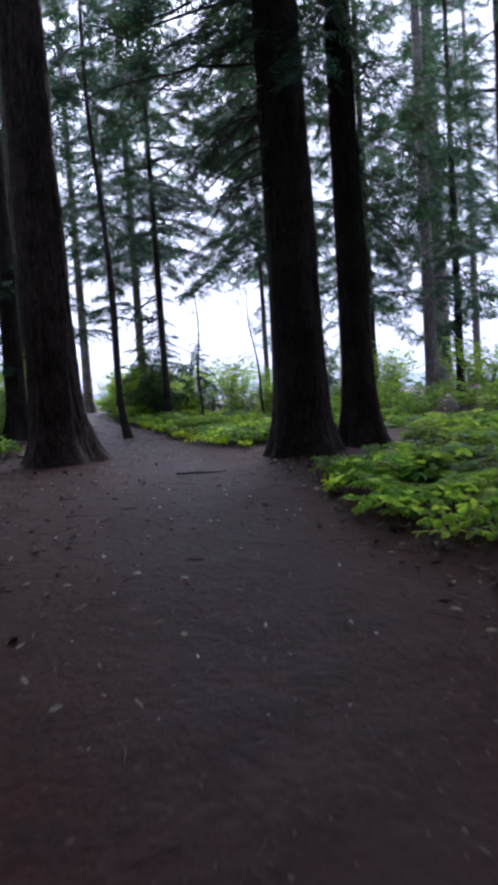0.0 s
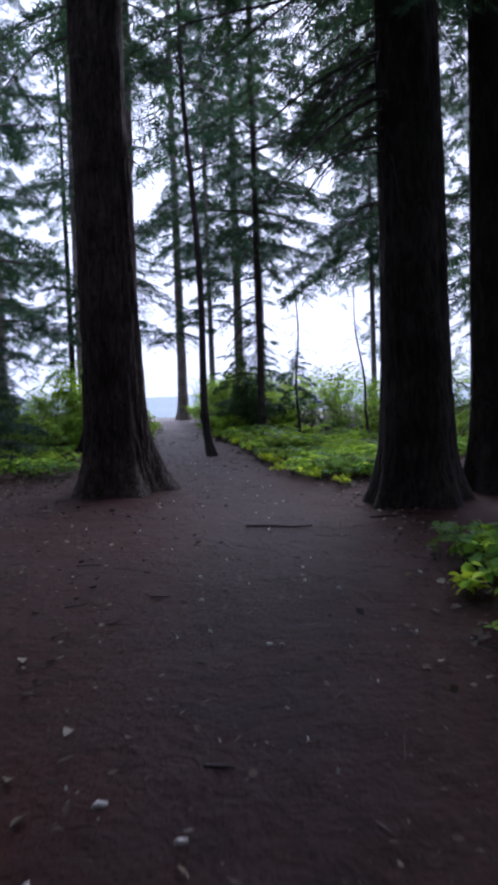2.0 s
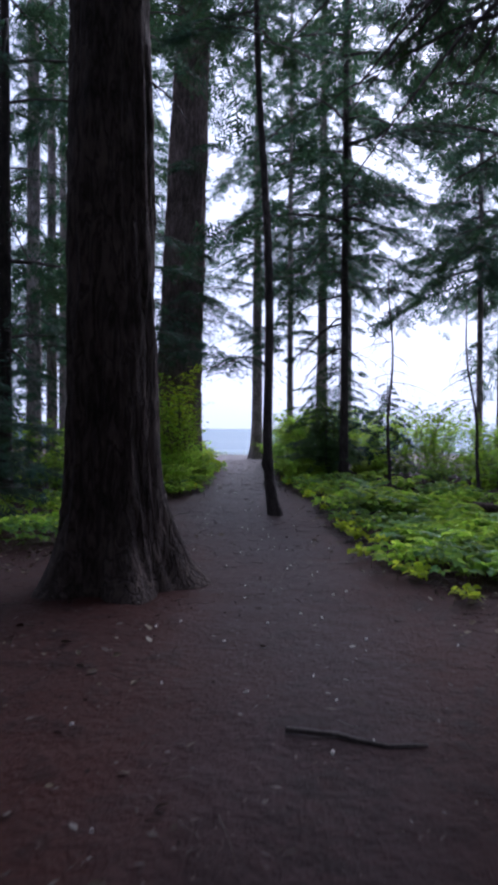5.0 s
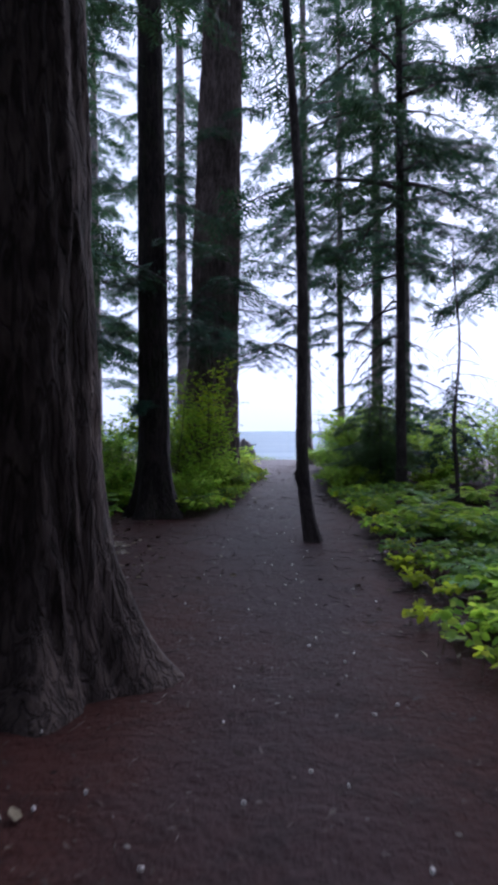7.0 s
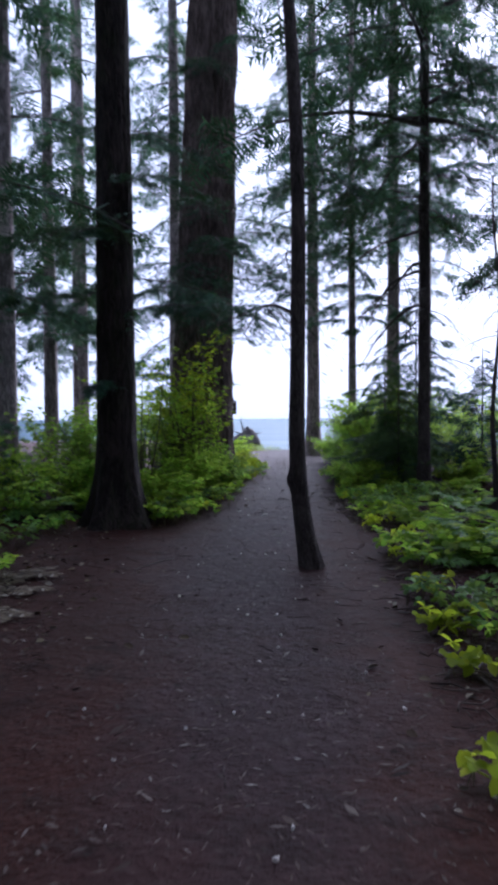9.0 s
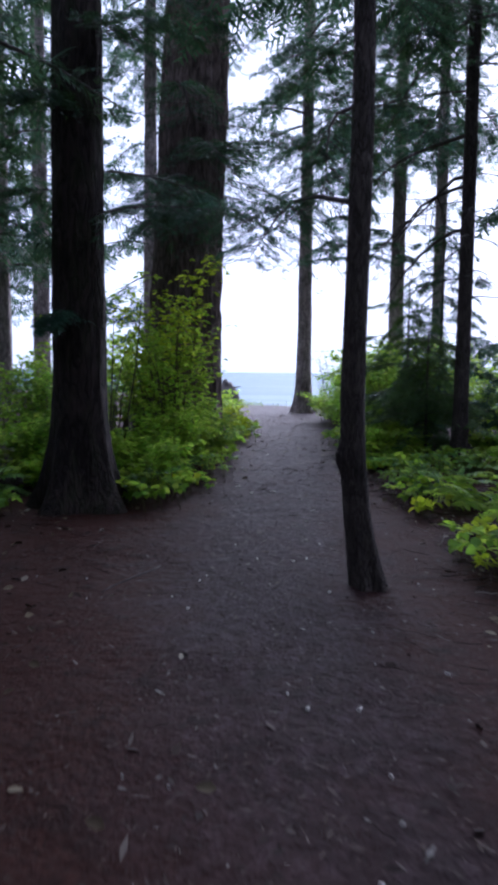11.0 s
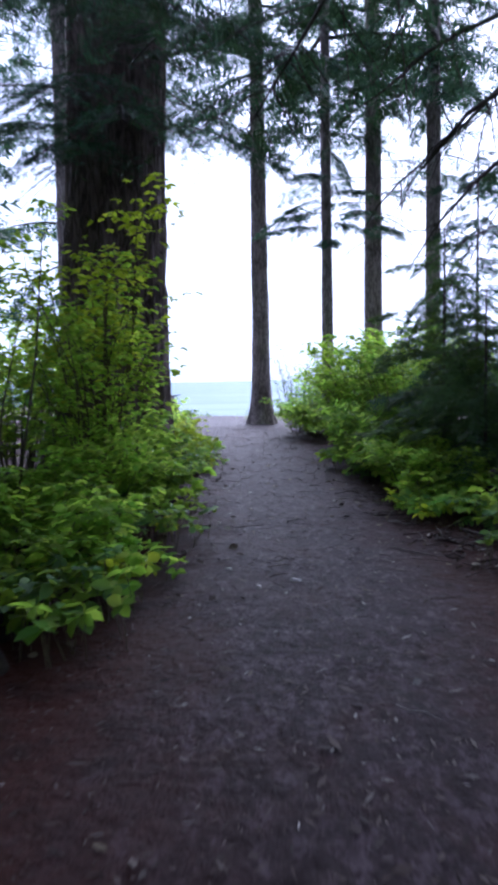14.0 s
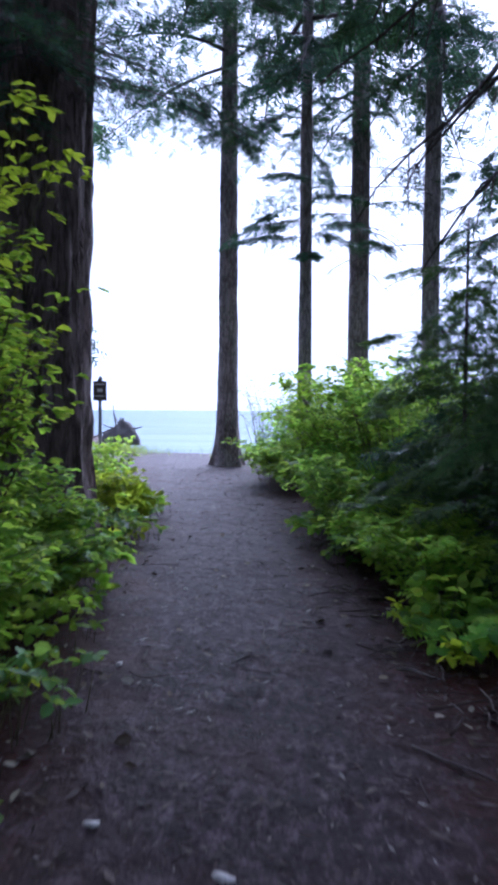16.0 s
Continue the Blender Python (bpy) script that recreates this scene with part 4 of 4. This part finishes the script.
    ferns = [fern(231, "arching cool green fern on forest soil", 0.75, 12, LEAF_HERB, 3.3, 7.4), fern(236, "arching lime green fern on forest soil", 0.85, 13, LEAF_LIME, 3.6, 17.2)]
    hp, fp = [], []
    for k in range(2600):
        x, y = g.uniform(0.2, 8), g.uniform(3.6, 31)
        d = x - float(np.interp(y, RIGHT_Y, RIGHT_X))
        if d < 0.28 or (y < 4.6 and x < 3) or (8.9 < y < 13.4 and x < 5.2):
            continue
        if math.hypot(x - 2.97, y - 11.1) < 1.0 or g.random() > math.exp(-d / 3.0) or y > 28 and d > 1.5:
            continue
        if min([math.hypot(x - a, y - b) for a, b in hp + fp] + [9]) < 0.46:
            continue
        bare = float(field(np.array([[x * 0.9 + 3.1, y * 0.9, 4.3]]))[0])  # open soil between the clumps
        if y > 12 and bare < (-0.22 if d > 0.6 else -0.30):
            continue
        (fp if g.random() < (0.34 if d > 0.7 else 0.05) else hp).append((x, y))
    hp, fp = hp[:200], fp[:75]
    for x, y in [(-2.7, 17.0), (-3.1, 16.2), (-2.4, 15.9), (-2.9, 18.6), (-3.5, 19.6), (-3.2, 17.3), (-4.0, 18.4), (-4.6, 16.6), (-3.6, 20.6), (-4.4, 21.4), (-3.4, 21.7), (-5.4, 18.0), (-2.0, 22.9), (-1.75, 23.6), (-1.75, 24.6), (-1.8, 25.6), (-1.95, 27.0), (-1.85, 28.7), (-1.95, 30.2), (-5.2, 14.6), (-6.2, 16.0), (-3.9, 15.0),
                 (-1.85, 22.5), (-2.2, 22.75), (-1.88, 26.2), (-2.0, 27.8)]:
        hp.append((x, y))
    fp += [(1.8, 22.7), (1.6, 23.5), (2.35, 21.5), (2.6, 23.2), (2.95, 26.9), (2.4, 25.2), (3.3, 24.6), (2.2, 19.8), (-4.9, 19.5), (-3.9, 22.4), (-5.7, 20.3), (-6.6, 21.4), (-6.3, 17.4), (-2.6, 26.0), (-2.3, 24.2), (-4.7, 13.2), (0.95, 25.9), (1.25, 25.2)]
    scatter(herbs, hp, g)
    scatter(ferns, fp, g)
    scatter([yellow], [(1.6, 17.5), (1.42, 20.3), (1.5, 21.2), (1.95, 16.0), (1.2, 22.3), (1.62, 15.1), (1.75, 17.4), (2.05, 13.9), (2.35, 12.9), (1.65, 18.6), (0.72, 25.2), (0.6, 25.9), (-1.62, 24.9), (-1.72, 23.3), (-1.68, 28.3), (-1.8, 29.0), (2.3, 7.3), (2.2, 14.9)], g)
    # pale shrub at the shore
    plant("shore_shrub", "sparse pale grey green shrub at the shore", "shrub", shrub_meshes(241, 2.5, 1.0, 26, 26, 0.05, low=0.3), LEAF_PALE, 0.05, 38.9)
    plant("shore_shrub", "sparse pale grey green shrub above the water", "shrub", shrub_meshes(242, 1.9, 0.8, 16, 26, 0.05, low=0.35), LEAF_PALE, 0.95, 39.4)
    # young conifers
    for seed, x, y, h, reach, n, needle, label in ((251, 1.4, 27.6, 3.0, 1.1, 54, NEEDLE_YOUNG, "dense dark young conifer beside the path"), (252, -3.95, 17.6, 2.7, 1.15, 34, NEEDLE_DARK, "dark young conifer in the undergrowth"),
                                                   (253, -5.6, 22.6, 3.6, 1.2, 34, NEEDLE, "young green conifer in the undergrowth"), (254, 3.6, 29.2, 3.0, 1.1, 34, NEEDLE_DARK, "dark young conifer behind ferns"),
                                                   (257, 1.65, 26.75, 2.2, 1.0, 46, NEEDLE_YOUNG, "small dark feathery conifer beside the path"), (255, 2.1, 28.7, 4.3, 1.25, 58, NEEDLE, "dark young conifer among shrubs"), (256, 8.6, 28.4, 3.4, 1.3, 34, NEEDLE, "young green conifer in the far undergrowth")):
        g2 = np.random.default_rng(seed)
        ob = tagged(empty("young_conifer", x, y, ground_z(x, y)), label, "tree", "young conifers")
        part("trunk", trunk_mesh(seed, 0.028, h, 12, 16, 0.3, rough=0.004), BARK_THIN, ob)
        leaves, wood = Soup(), Soup()
        az = 0.0
        for k in range(n):
            f = (k + g2.random()) / n
            az += 2.4
            stamp(g2, leaves, wood, BOUGHS_FINE if seed in (251, 255, 257) else BOUGHS_FAR, np.array([0, 0, h * (0.12 + 0.86 * f)]), az + g2.normal(0, 0.4), g2.uniform(-0.55, 0.3), reach * (1.08 - 0.75 * f) * g2.uniform(0.5, 1.3), thick=0.5, twigs=False)
        part("crown", leaves.mesh("crown"), needle, ob, kind="stuff")
        part("limb_wood", wood.mesh("limb_wood"), TWIG, ob, kind="stuff")


undergrowth()


def dead_ferns():
    """Last year's fronds, brown and fallen flat."""
    g = np.random.default_rng(71)
    for k, (x, y) in enumerate(((-2.2, 18.2), (-2.6, 17.6), (-2.4, 18.9), (-3.0, 18.3), (-2.9, 16.9), (-1.9, 17.4), (-3.4, 17.6), (-2.5, 16.2))):
        ob = fern(330 + 7 * k, "withered brown fern fallen flat on the soil", g.uniform(0.4, 0.65), 7, DRY_LEAF, x, y)
        ob.matrix_basis = ob.matrix_basis @ Matrix.Diagonal((1, 1, 0.28, 1))


dead_ferns()


# ---- ground clutter ----
def litter():
    g = np.random.default_rng(31)
    soup = Soup()
    n = 16000
    y = g.uniform(0.8, 36, n)
    mid = (np.interp(y, LEFT_Y, LEFT_X) + np.interp(y, RIGHT_Y, RIGHT_X)) / 2
    x = mid + g.normal(0, 1.7, n)
    a, ln = g.random(n) * 6.28, g.gamma(2.0, 0.0045, n) + 0.005
    w = ln * g.uniform(0.15, 0.6, n)
    z = height(x, y) + 0.012
    d = np.stack([np.cos(a), np.sin(a), g.normal(0, 0.25, n)], -1) * ln[:, None]
    s = np.stack([-np.sin(a), np.cos(a), g.normal(0, 0.35, n)], -1) * w[:, None]
    p = np.stack([x, y, z], -1)
    soup.kites(np.stack([p - d, p + s, p + d * 1.1, p - s * 0.9], 1))
    n = 15000  # coarser chips towards the lake
    y = 13 + 24 * g.random(n) ** 0.8
    x = way_middle(y) + g.normal(0, 0.75, n)
    a, ln = g.random(n) * 6.28, g.gamma(2.2, 0.0058, n) + 0.006
    w = ln * g.uniform(0.10, 0.36, n)
    d = np.stack([np.cos(a), np.sin(a), g.normal(0, 0.12, n)], -1) * ln[:, None]
    s = np.stack([-np.sin(a), np.cos(a), g.normal(0, 0.2, n)], -1) * w[:, None]
    p = np.stack([x, y, height(x, y) + 0.014], -1)
    soup.kites(np.stack([p - d, p + s, p + d * 1.1, p - s * 0.9], 1))
    part("forest_litter", soup.mesh("forest_litter"), LITTER, None, "needles, bark crumbs and chips strewn over the path", category="litter", kind="stuff")
    twigs = Soup()
    for k in range(1500):
        ty = g.uniform(1.5, 34)
        side = g.random()
        l, r = float(np.interp(ty, LEFT_Y, LEFT_X)), float(np.interp(ty, RIGHT_Y, RIGHT_X))
        tx = r - g.exponential(0.35) + 0.25 if side < 0.45 else l + g.exponential(0.5) - 0.25 if side < 0.75 else g.uniform(l, r)
        ta, tl = g.random() * 6.28, g.gamma(2.2, 0.045) + 0.03
        u = np.linspace(-0.5, 0.5, 4)
        px, py = tx + np.cos(ta) * tl * u + g.normal(0, 0.006, 4), ty + np.sin(ta) * tl * u + g.normal(0, 0.006, 4)
        rad = g.uniform(0.0012, 0.0035)
        twigs.tube(np.stack([px, py, height(px, py) + 0.012 + g.uniform(0, 0.01, 4)], -1), rad * np.array([1, 0.9, 0.8, 0.5]), 4)
    for k in range(900):  # broken twigs and bark strips among the low plants
        ty = g.uniform(13, 27)
        tx = float(np.interp(ty, RIGHT_Y, RIGHT_X)) + g.gamma(1.6, 0.38) - 0.15
        ta, tl = g.random() * 6.28, g.gamma(2.4, 0.07) + 0.05
        u = np.linspace(-0.5, 0.5, 4)
        px, py = tx + np.cos(ta) * tl * u + g.normal(0, 0.012, 4), ty + np.sin(ta) * tl * u + g.normal(0, 0.012, 4)
        rad = g.uniform(0.002, 0.0075)
        twigs.tube(np.stack([px, py, height(px, py) + 0.014 + g.uniform(0, 0.03, 4)], -1), rad * np.array([1, 0.95, 0.8, 0.5]), 5)
    part("fallen_twigs", twigs.mesh("fallen_twigs"), LITTER, None, "thin dry twigs lying along the path edges", category="litter", kind="stuff")
    dry = Soup()
    n = 3000
    y = g.uniform(2, 30, n)
    edge = np.where(g.random(n) < 0.6, np.interp(y, RIGHT_Y, RIGHT_X) + g.normal(0.15, 0.28, n), np.interp(y, LEFT_Y, LEFT_X) - g.normal(0.15, 0.5, n))
    patch = np.arange(n) < 900
    y = np.where(patch, g.normal(16.9, 1.6, n), y)
    edge = np.where(patch, g.normal(-2.9, 0.85, n), edge)
    near = (np.arange(n) >= 900) & (np.arange(n) < 1200)
    y, edge = np.where(near, g.uniform(3.5, 12, n), y), np.where(near, g.normal(-1.1, 0.7, n), edge)
    a = g.random(n) * 6.28
    base = np.stack([edge, y, height(edge, y) + 0.015], -1)
    d = np.stack([np.cos(a), np.sin(a), g.uniform(-0.1, 0.5, n)], -1)
    ln = g.uniform(0.03, 0.085, n)
    v, f = leaf_quads(g, base, d, np.stack([g.normal(0, 0.4, n), g.normal(0, 0.4, n), np.ones(n)], -1), ln, ln * g.uniform(0.2, 0.4, n))
    part("dry_leaves", dry.add(v, f).mesh("dry_leaves"), DRY_LEAF, None, "curled dry brown leaves along the path edges", category="litter", kind="stuff")


def stick(x0, y0, x1, y1, r, label, bow=0.02, name="stick", mat=None, lift=0.0):
    g = np.random.default_rng(int(abs(x0 * 91 + y0 * 37)))
    t = np.linspace(0, 1, 9)
    x, y = x0 + (x1 - x0) * t, y0 + (y1 - y0) * t
    k = np.cumsum(g.normal(0, bow, 9)) * (t * (1 - t) * 4)
    x, y = x - (y1 - y0) * k, y + (x1 - x0) * k
    soup = Soup().tube(np.stack([x, y, height(x, y) + r * 0.75 + 0.004 + lift], -1), r * (1 - 0.55 * t) * (1 + 0.2 * field(np.stack([t * 7, t * 0 + x0, t * 0], -1))), 7)
    part(name, soup.mesh(name, True), mat or TWIG, None, label, category=name.replace("_", " "), group="sticks on the path")


def sticks():
    for a in STICKS:
        stick(*a)


def chips():
    """Pale wood chips on the path that catch the eye."""
    g = np.random.default_rng(61)
    strewn = []
    for k in range(70):
        cy = g.uniform(3.5, 21)
        strewn.append((float(way_middle(cy)) + g.normal(0, 0.7), cy, g.uniform(0.008, 0.022)))
    for x, y, s in CHIPS + tuple(strewn):
        th = np.sort(g.random(7)) * 6.28
        rr = s * g.uniform(0.6, 1.0, 7)
        top = np.stack([np.cos(th) * rr, np.sin(th) * rr * 0.55, 0.006 + g.uniform(0, 0.004, 7)], -1)
        low = top * [1.05, 1.05, 0] + [0, 0, -0.004]
        i = np.arange(7)
        soup = Soup().add(np.concatenate([low, top]), np.stack([i, (i + 1) % 7, 7 + (i + 1) % 7, 7 + i], -1), [7 + i])
        ob = part("wood_chip", soup.mesh("wood_chip"), PALE_CHIP, None, "small pale wood chip lying on the path", category="wood chip", group="pale chips")
        ob.matrix_basis = pose(x, y, ground_z(x, y) + 0.012, 0, 0, g.uniform(0, 360))


STICKS = ((0.86, 10.16, 1.55, 10.03, 0.015, "dark crooked stick lying across the path", 0.06), (0.07, 7.65, 0.21, 7.63, 0.011, "short dark stick on the path"), (0.48, 5.35, 0.61, 5.32, 0.009, "short dark stick on the path"),
          (-1.15, 20.1, -1.38, 19.35, 0.007, "thin curved twig beside the path"), (-0.64, 8.69, -0.43, 8.68, 0.010, "short stick on reddish soil"), (-0.50, 7.50, -0.36, 7.56, 0.009, "short stick on reddish soil"),
          (-0.57, 25.28, -0.44, 25.39, 0.009, "short dark stick on the path"), (2.22, 10.28, 2.65, 10.30, 0.010, "pale thin stick at the foot of a tree"), (0.22, 24.32, 0.50, 24.02, 0.007, "thin twig at the path edge"), (0.35, 4.52, 0.41, 4.36, 0.006, "thin pale twig on the path"),
          (0.62, 24.6, 0.95, 24.2, 0.008, "thin twig at the path edge"), (0.9, 24.9, 1.3, 24.35, 0.012, "grey twig at the path edge"), (1.75, 18.3, 1.95, 17.7, 0.009, "thin twig at the path edge"))
CHIPS = ((0.10, 5.12, 0.035), (0.41, 4.88, 0.03), (1.42, 7.64, 0.02), (-0.01, 12.17, 0.018), (0.39, 11.67, 0.018), (1.02, 10.98, 0.018), (0.10, 10.79, 0.02), (0.68, 12.17, 0.016), (0.44, 12.98, 0.016), (1.37, 13.36, 0.02),
         (1.24, 13.19, 0.016), (0.94, 12.49, 0.016), (1.41, 11.79, 0.018), (-0.56, 23.46, 0.045), (-1.03, 23.74, 0.04), (-0.80, 23.31, 0.035), (-0.95, 26.8, 0.03), (-1.19, 25.24, 0.035), (0.83, 14.67, 0.014), (0.40, 15.74, 0.014), (-0.76, 19.74, 0.016), (-1.6, 19.64, 0.022))

litter()
sticks()
chips()
# fallen logs in the undergrowth
stick(2.9, 20.9, 5.6, 19.7, 0.13, "dark rotten log lying among ferns", 0.01, "fallen_log", LOG)
stick(3.4, 17.9, 6.2, 18.9, 0.10, "dark mossy log lying among ferns", 0.01, "fallen_log", LOG)
for a in ((1.35, 24.6, 1.75, 25.3, 0.05, "grey rotten branch lying at the path edge"), (2.3, 22.6, 3.9, 22.0, 0.07, "dark fallen branch among ferns"), (2.5, 16.3, 3.9, 15.6, 0.035, "dark fallen branch among herbs"),
          (2.2, 19.2, 3.0, 19.9, 0.03, "dark fallen branch among herbs"), (1.9, 20.6, 2.7, 20.2, 0.028, "pale broken branch at the path edge"), (2.9, 24.2, 4.4, 23.6, 0.08, "dark rotten branch behind ferns")):
    stick(*a, 0.03, "fallen_branch", LOG)
stick(5.2, 21.8, 8.4, 20.4, 0.15, "mossy rotten log in the undergrowth", 0.01, "fallen_log", LOG)


# ---- the shore ----
def shore_sign(x, y, rz):
    z = ground_z(x, y)
    ob = tagged(empty("sign_post", x, y, z, rz), "small brown sign on a grey wooden post above the shore", "sign")
    bm = bmesh.new()
    bmesh.ops.create_cube(bm, size=1, matrix=Matrix.Translation((0, 0, 0.95)) @ Matrix.Diagonal((0.10, 0.10, 2.1, 1)))
    bmesh.ops.bevel(bm, geom=bm.edges[:], offset=0.008, segments=1, affect="EDGES")
    me = bpy.data.meshes.new("post")
    bm.to_mesh(me)
    part("post", me, POST_GREY, ob)
    bm = bmesh.new()
    bmesh.ops.create_cube(bm, size=1, matrix=Matrix.Translation((0, -0.065, 1.82)) @ Matrix.Diagonal((0.42, 0.025, 0.62, 1)))
    bmesh.ops.bevel(bm, geom=bm.edges[:], offset=0.006, segments=1, affect="EDGES")
    me = bpy.data.meshes.new("board")
    bm.to_mesh(me)
    board = part("board", me, SIGN_BROWN, ob)
    for bz, bw, bh in ((2.03, 0.32, 0.035), (1.84, 0.16, 0.10), (1.66, 0.30, 0.03)):
        bm = bmesh.new()
        bmesh.ops.create_cube(bm, size=1, matrix=Matrix.Translation((0, -0.081, bz)) @ Matrix.Diagonal((bw, 0.004, bh, 1)))
        me = bpy.data.meshes.new("marking")
        bm.to_mesh(me)
        part("marking", me, SIGN_PALE, board)
    cap = Soup().tube([(0, 0, 2.0), (0, 0, 2.16), (0.02, 0, 2.24), (0.0, 0, 2.30)], [0.05, 0.085, 0.06, 0.02], 8)
    part("cap", cap.mesh("cap", True), DRIFT, ob)


def driftwood(x, y):
    """The torn-up root of a drifted tree."""
    g = np.random.default_rng(88)
    z = ground_z(x, y)
    ob = tagged(empty("driftwood_stump", x, y, z), "dark weathered root stump washed up on the shore", "driftwood")
    th, ph = np.meshgrid(np.arange(28) * 2 * np.pi / 28, np.linspace(0.0, 1.0, 14), indexing="xy")
    prof = np.sin(np.pi * (0.5 - 0.49 * ph)) ** 0.7
    p = np.stack([np.cos(th), np.sin(th), ph * 2], -1).reshape(-1, 3) * 2.4
    lump = (1 + 0.22 * field(p) + 0.12 * field(p * 2.5)).reshape(th.shape)
    v = np.stack([0.62 * prof * lump * np.cos(th), 0.45 * prof * lump * np.sin(th), ph * 0.85 * lump - 0.08], -1).reshape(-1, 3)
    i, j = np.meshgrid(np.arange(13), np.arange(28), indexing="ij")
    q = np.stack([i * 28 + j, i * 28 + (j + 1) % 28, (i + 1) * 28 + (j + 1) % 28, (i + 1) * 28 + j], -1).reshape(-1, 4)
    part("root_mass", raw_mesh("root_mass", v, [q], True), DRIFT, ob)
    for a, l, up, r, x0 in ((2.9, 0.95, -0.4, 0.06, -0.25), (1.9, 0.55, 1.6, 0.05, -0.2), (0.3, 0.5, 0.15, 0.05, 0.25), (3.6, 0.6, 0.3, 0.04, -0.2), (2.2, 0.5, 0.9, 0.035, 0.0)):
        t = np.linspace(0, 1, 6)
        pts = np.stack([x0 + np.cos(a) * l * t, np.sin(a) * l * t * 0.5 + g.normal(0, 0.02, 6), 0.5 + up * l * t * (0.6 + 0.4 * t)], -1)
        part("root", Soup().tube(pts, r * (1 - 0.75 * t), 6).mesh("root", True), DRIFT, ob)


shore_sign(-5.15, 44.6, 8)
driftwood(-4.95, 47.6)


def shore_grass():
    g = np.random.default_rng(92)
    soup = Soup()
    n = 2600
    x = np.concatenate([g.normal(-4.3, 0.8, n // 2), g.normal(0.6, 0.8, n // 2)])
    y = np.concatenate([g.normal(42.6, 0.9, n // 2), g.normal(40.6, 0.7, n // 2)])
    a, h = g.random(n) * 6.28, g.uniform(0.08, 0.3, n)
    base = np.stack([x, y, height(x, y)], -1)
    tip = base + np.stack([np.cos(a) * h * 0.4, np.sin(a) * h * 0.4, h], -1)
    side = np.stack([-np.sin(a), np.cos(a), 0 * a], -1) * 0.007
    soup.kites(np.stack([base - side, base + side, (base + tip) / 2 + side * 0.8 + [0, 0, 0.02], tip], 1))
    part("shore_grass", soup.mesh("shore_grass"), LEAF_PALE, None, "pale dry grass along the shore edge", category="grass", kind="stuff")


shore_grass()


def grass_tuft(x, y, seed):
    """Bright arching blades in one tuft."""
    g = np.random.default_rng(seed)
    n = 170
    r, a0, a, h = 0.22 * g.random(n) ** 0.5, g.random(n) * 6.28, g.random(n) * 6.28, g.uniform(0.16, 0.36, n)
    out = np.stack([np.cos(a), np.sin(a), 0 * a], -1)
    side = np.stack([-np.sin(a), np.cos(a), 0 * a], -1) * 0.006
    base = np.stack([np.cos(a0) * r, np.sin(a0) * r, 0 * a - 0.02], -1)
    mid = base + out * (h * 0.18)[:, None] + [0, 0, 1] * (h * 0.65)[:, None]
    tip = base + out * (h * 0.6)[:, None] + [0, 0, 1] * (h * g.uniform(0.75, 1.0, n))[:, None]
    soup = Soup().kites(np.stack([base - side, base + side, mid + side * 0.8, tip, mid - side * 0.8], 1))
    ob = part("grass_tuft", soup.mesh("grass_tuft"), LEAF_YELLOW, None, "bright yellow green grass tuft at the path edge", category="grass", group="grass tufts")
    ob.matrix_basis = pose(x, y, ground_z(x, y), 0, 0, 0)


for k, (gx, gy) in enumerate(((-2.05, 31.3), (-2.25, 31.9), (-1.95, 30.7), (-2.45, 32.6), (-1.9, 30.0), (-2.3, 31.2), (-2.2, 30.5))):
    grass_tuft(gx, gy, 300 + k)
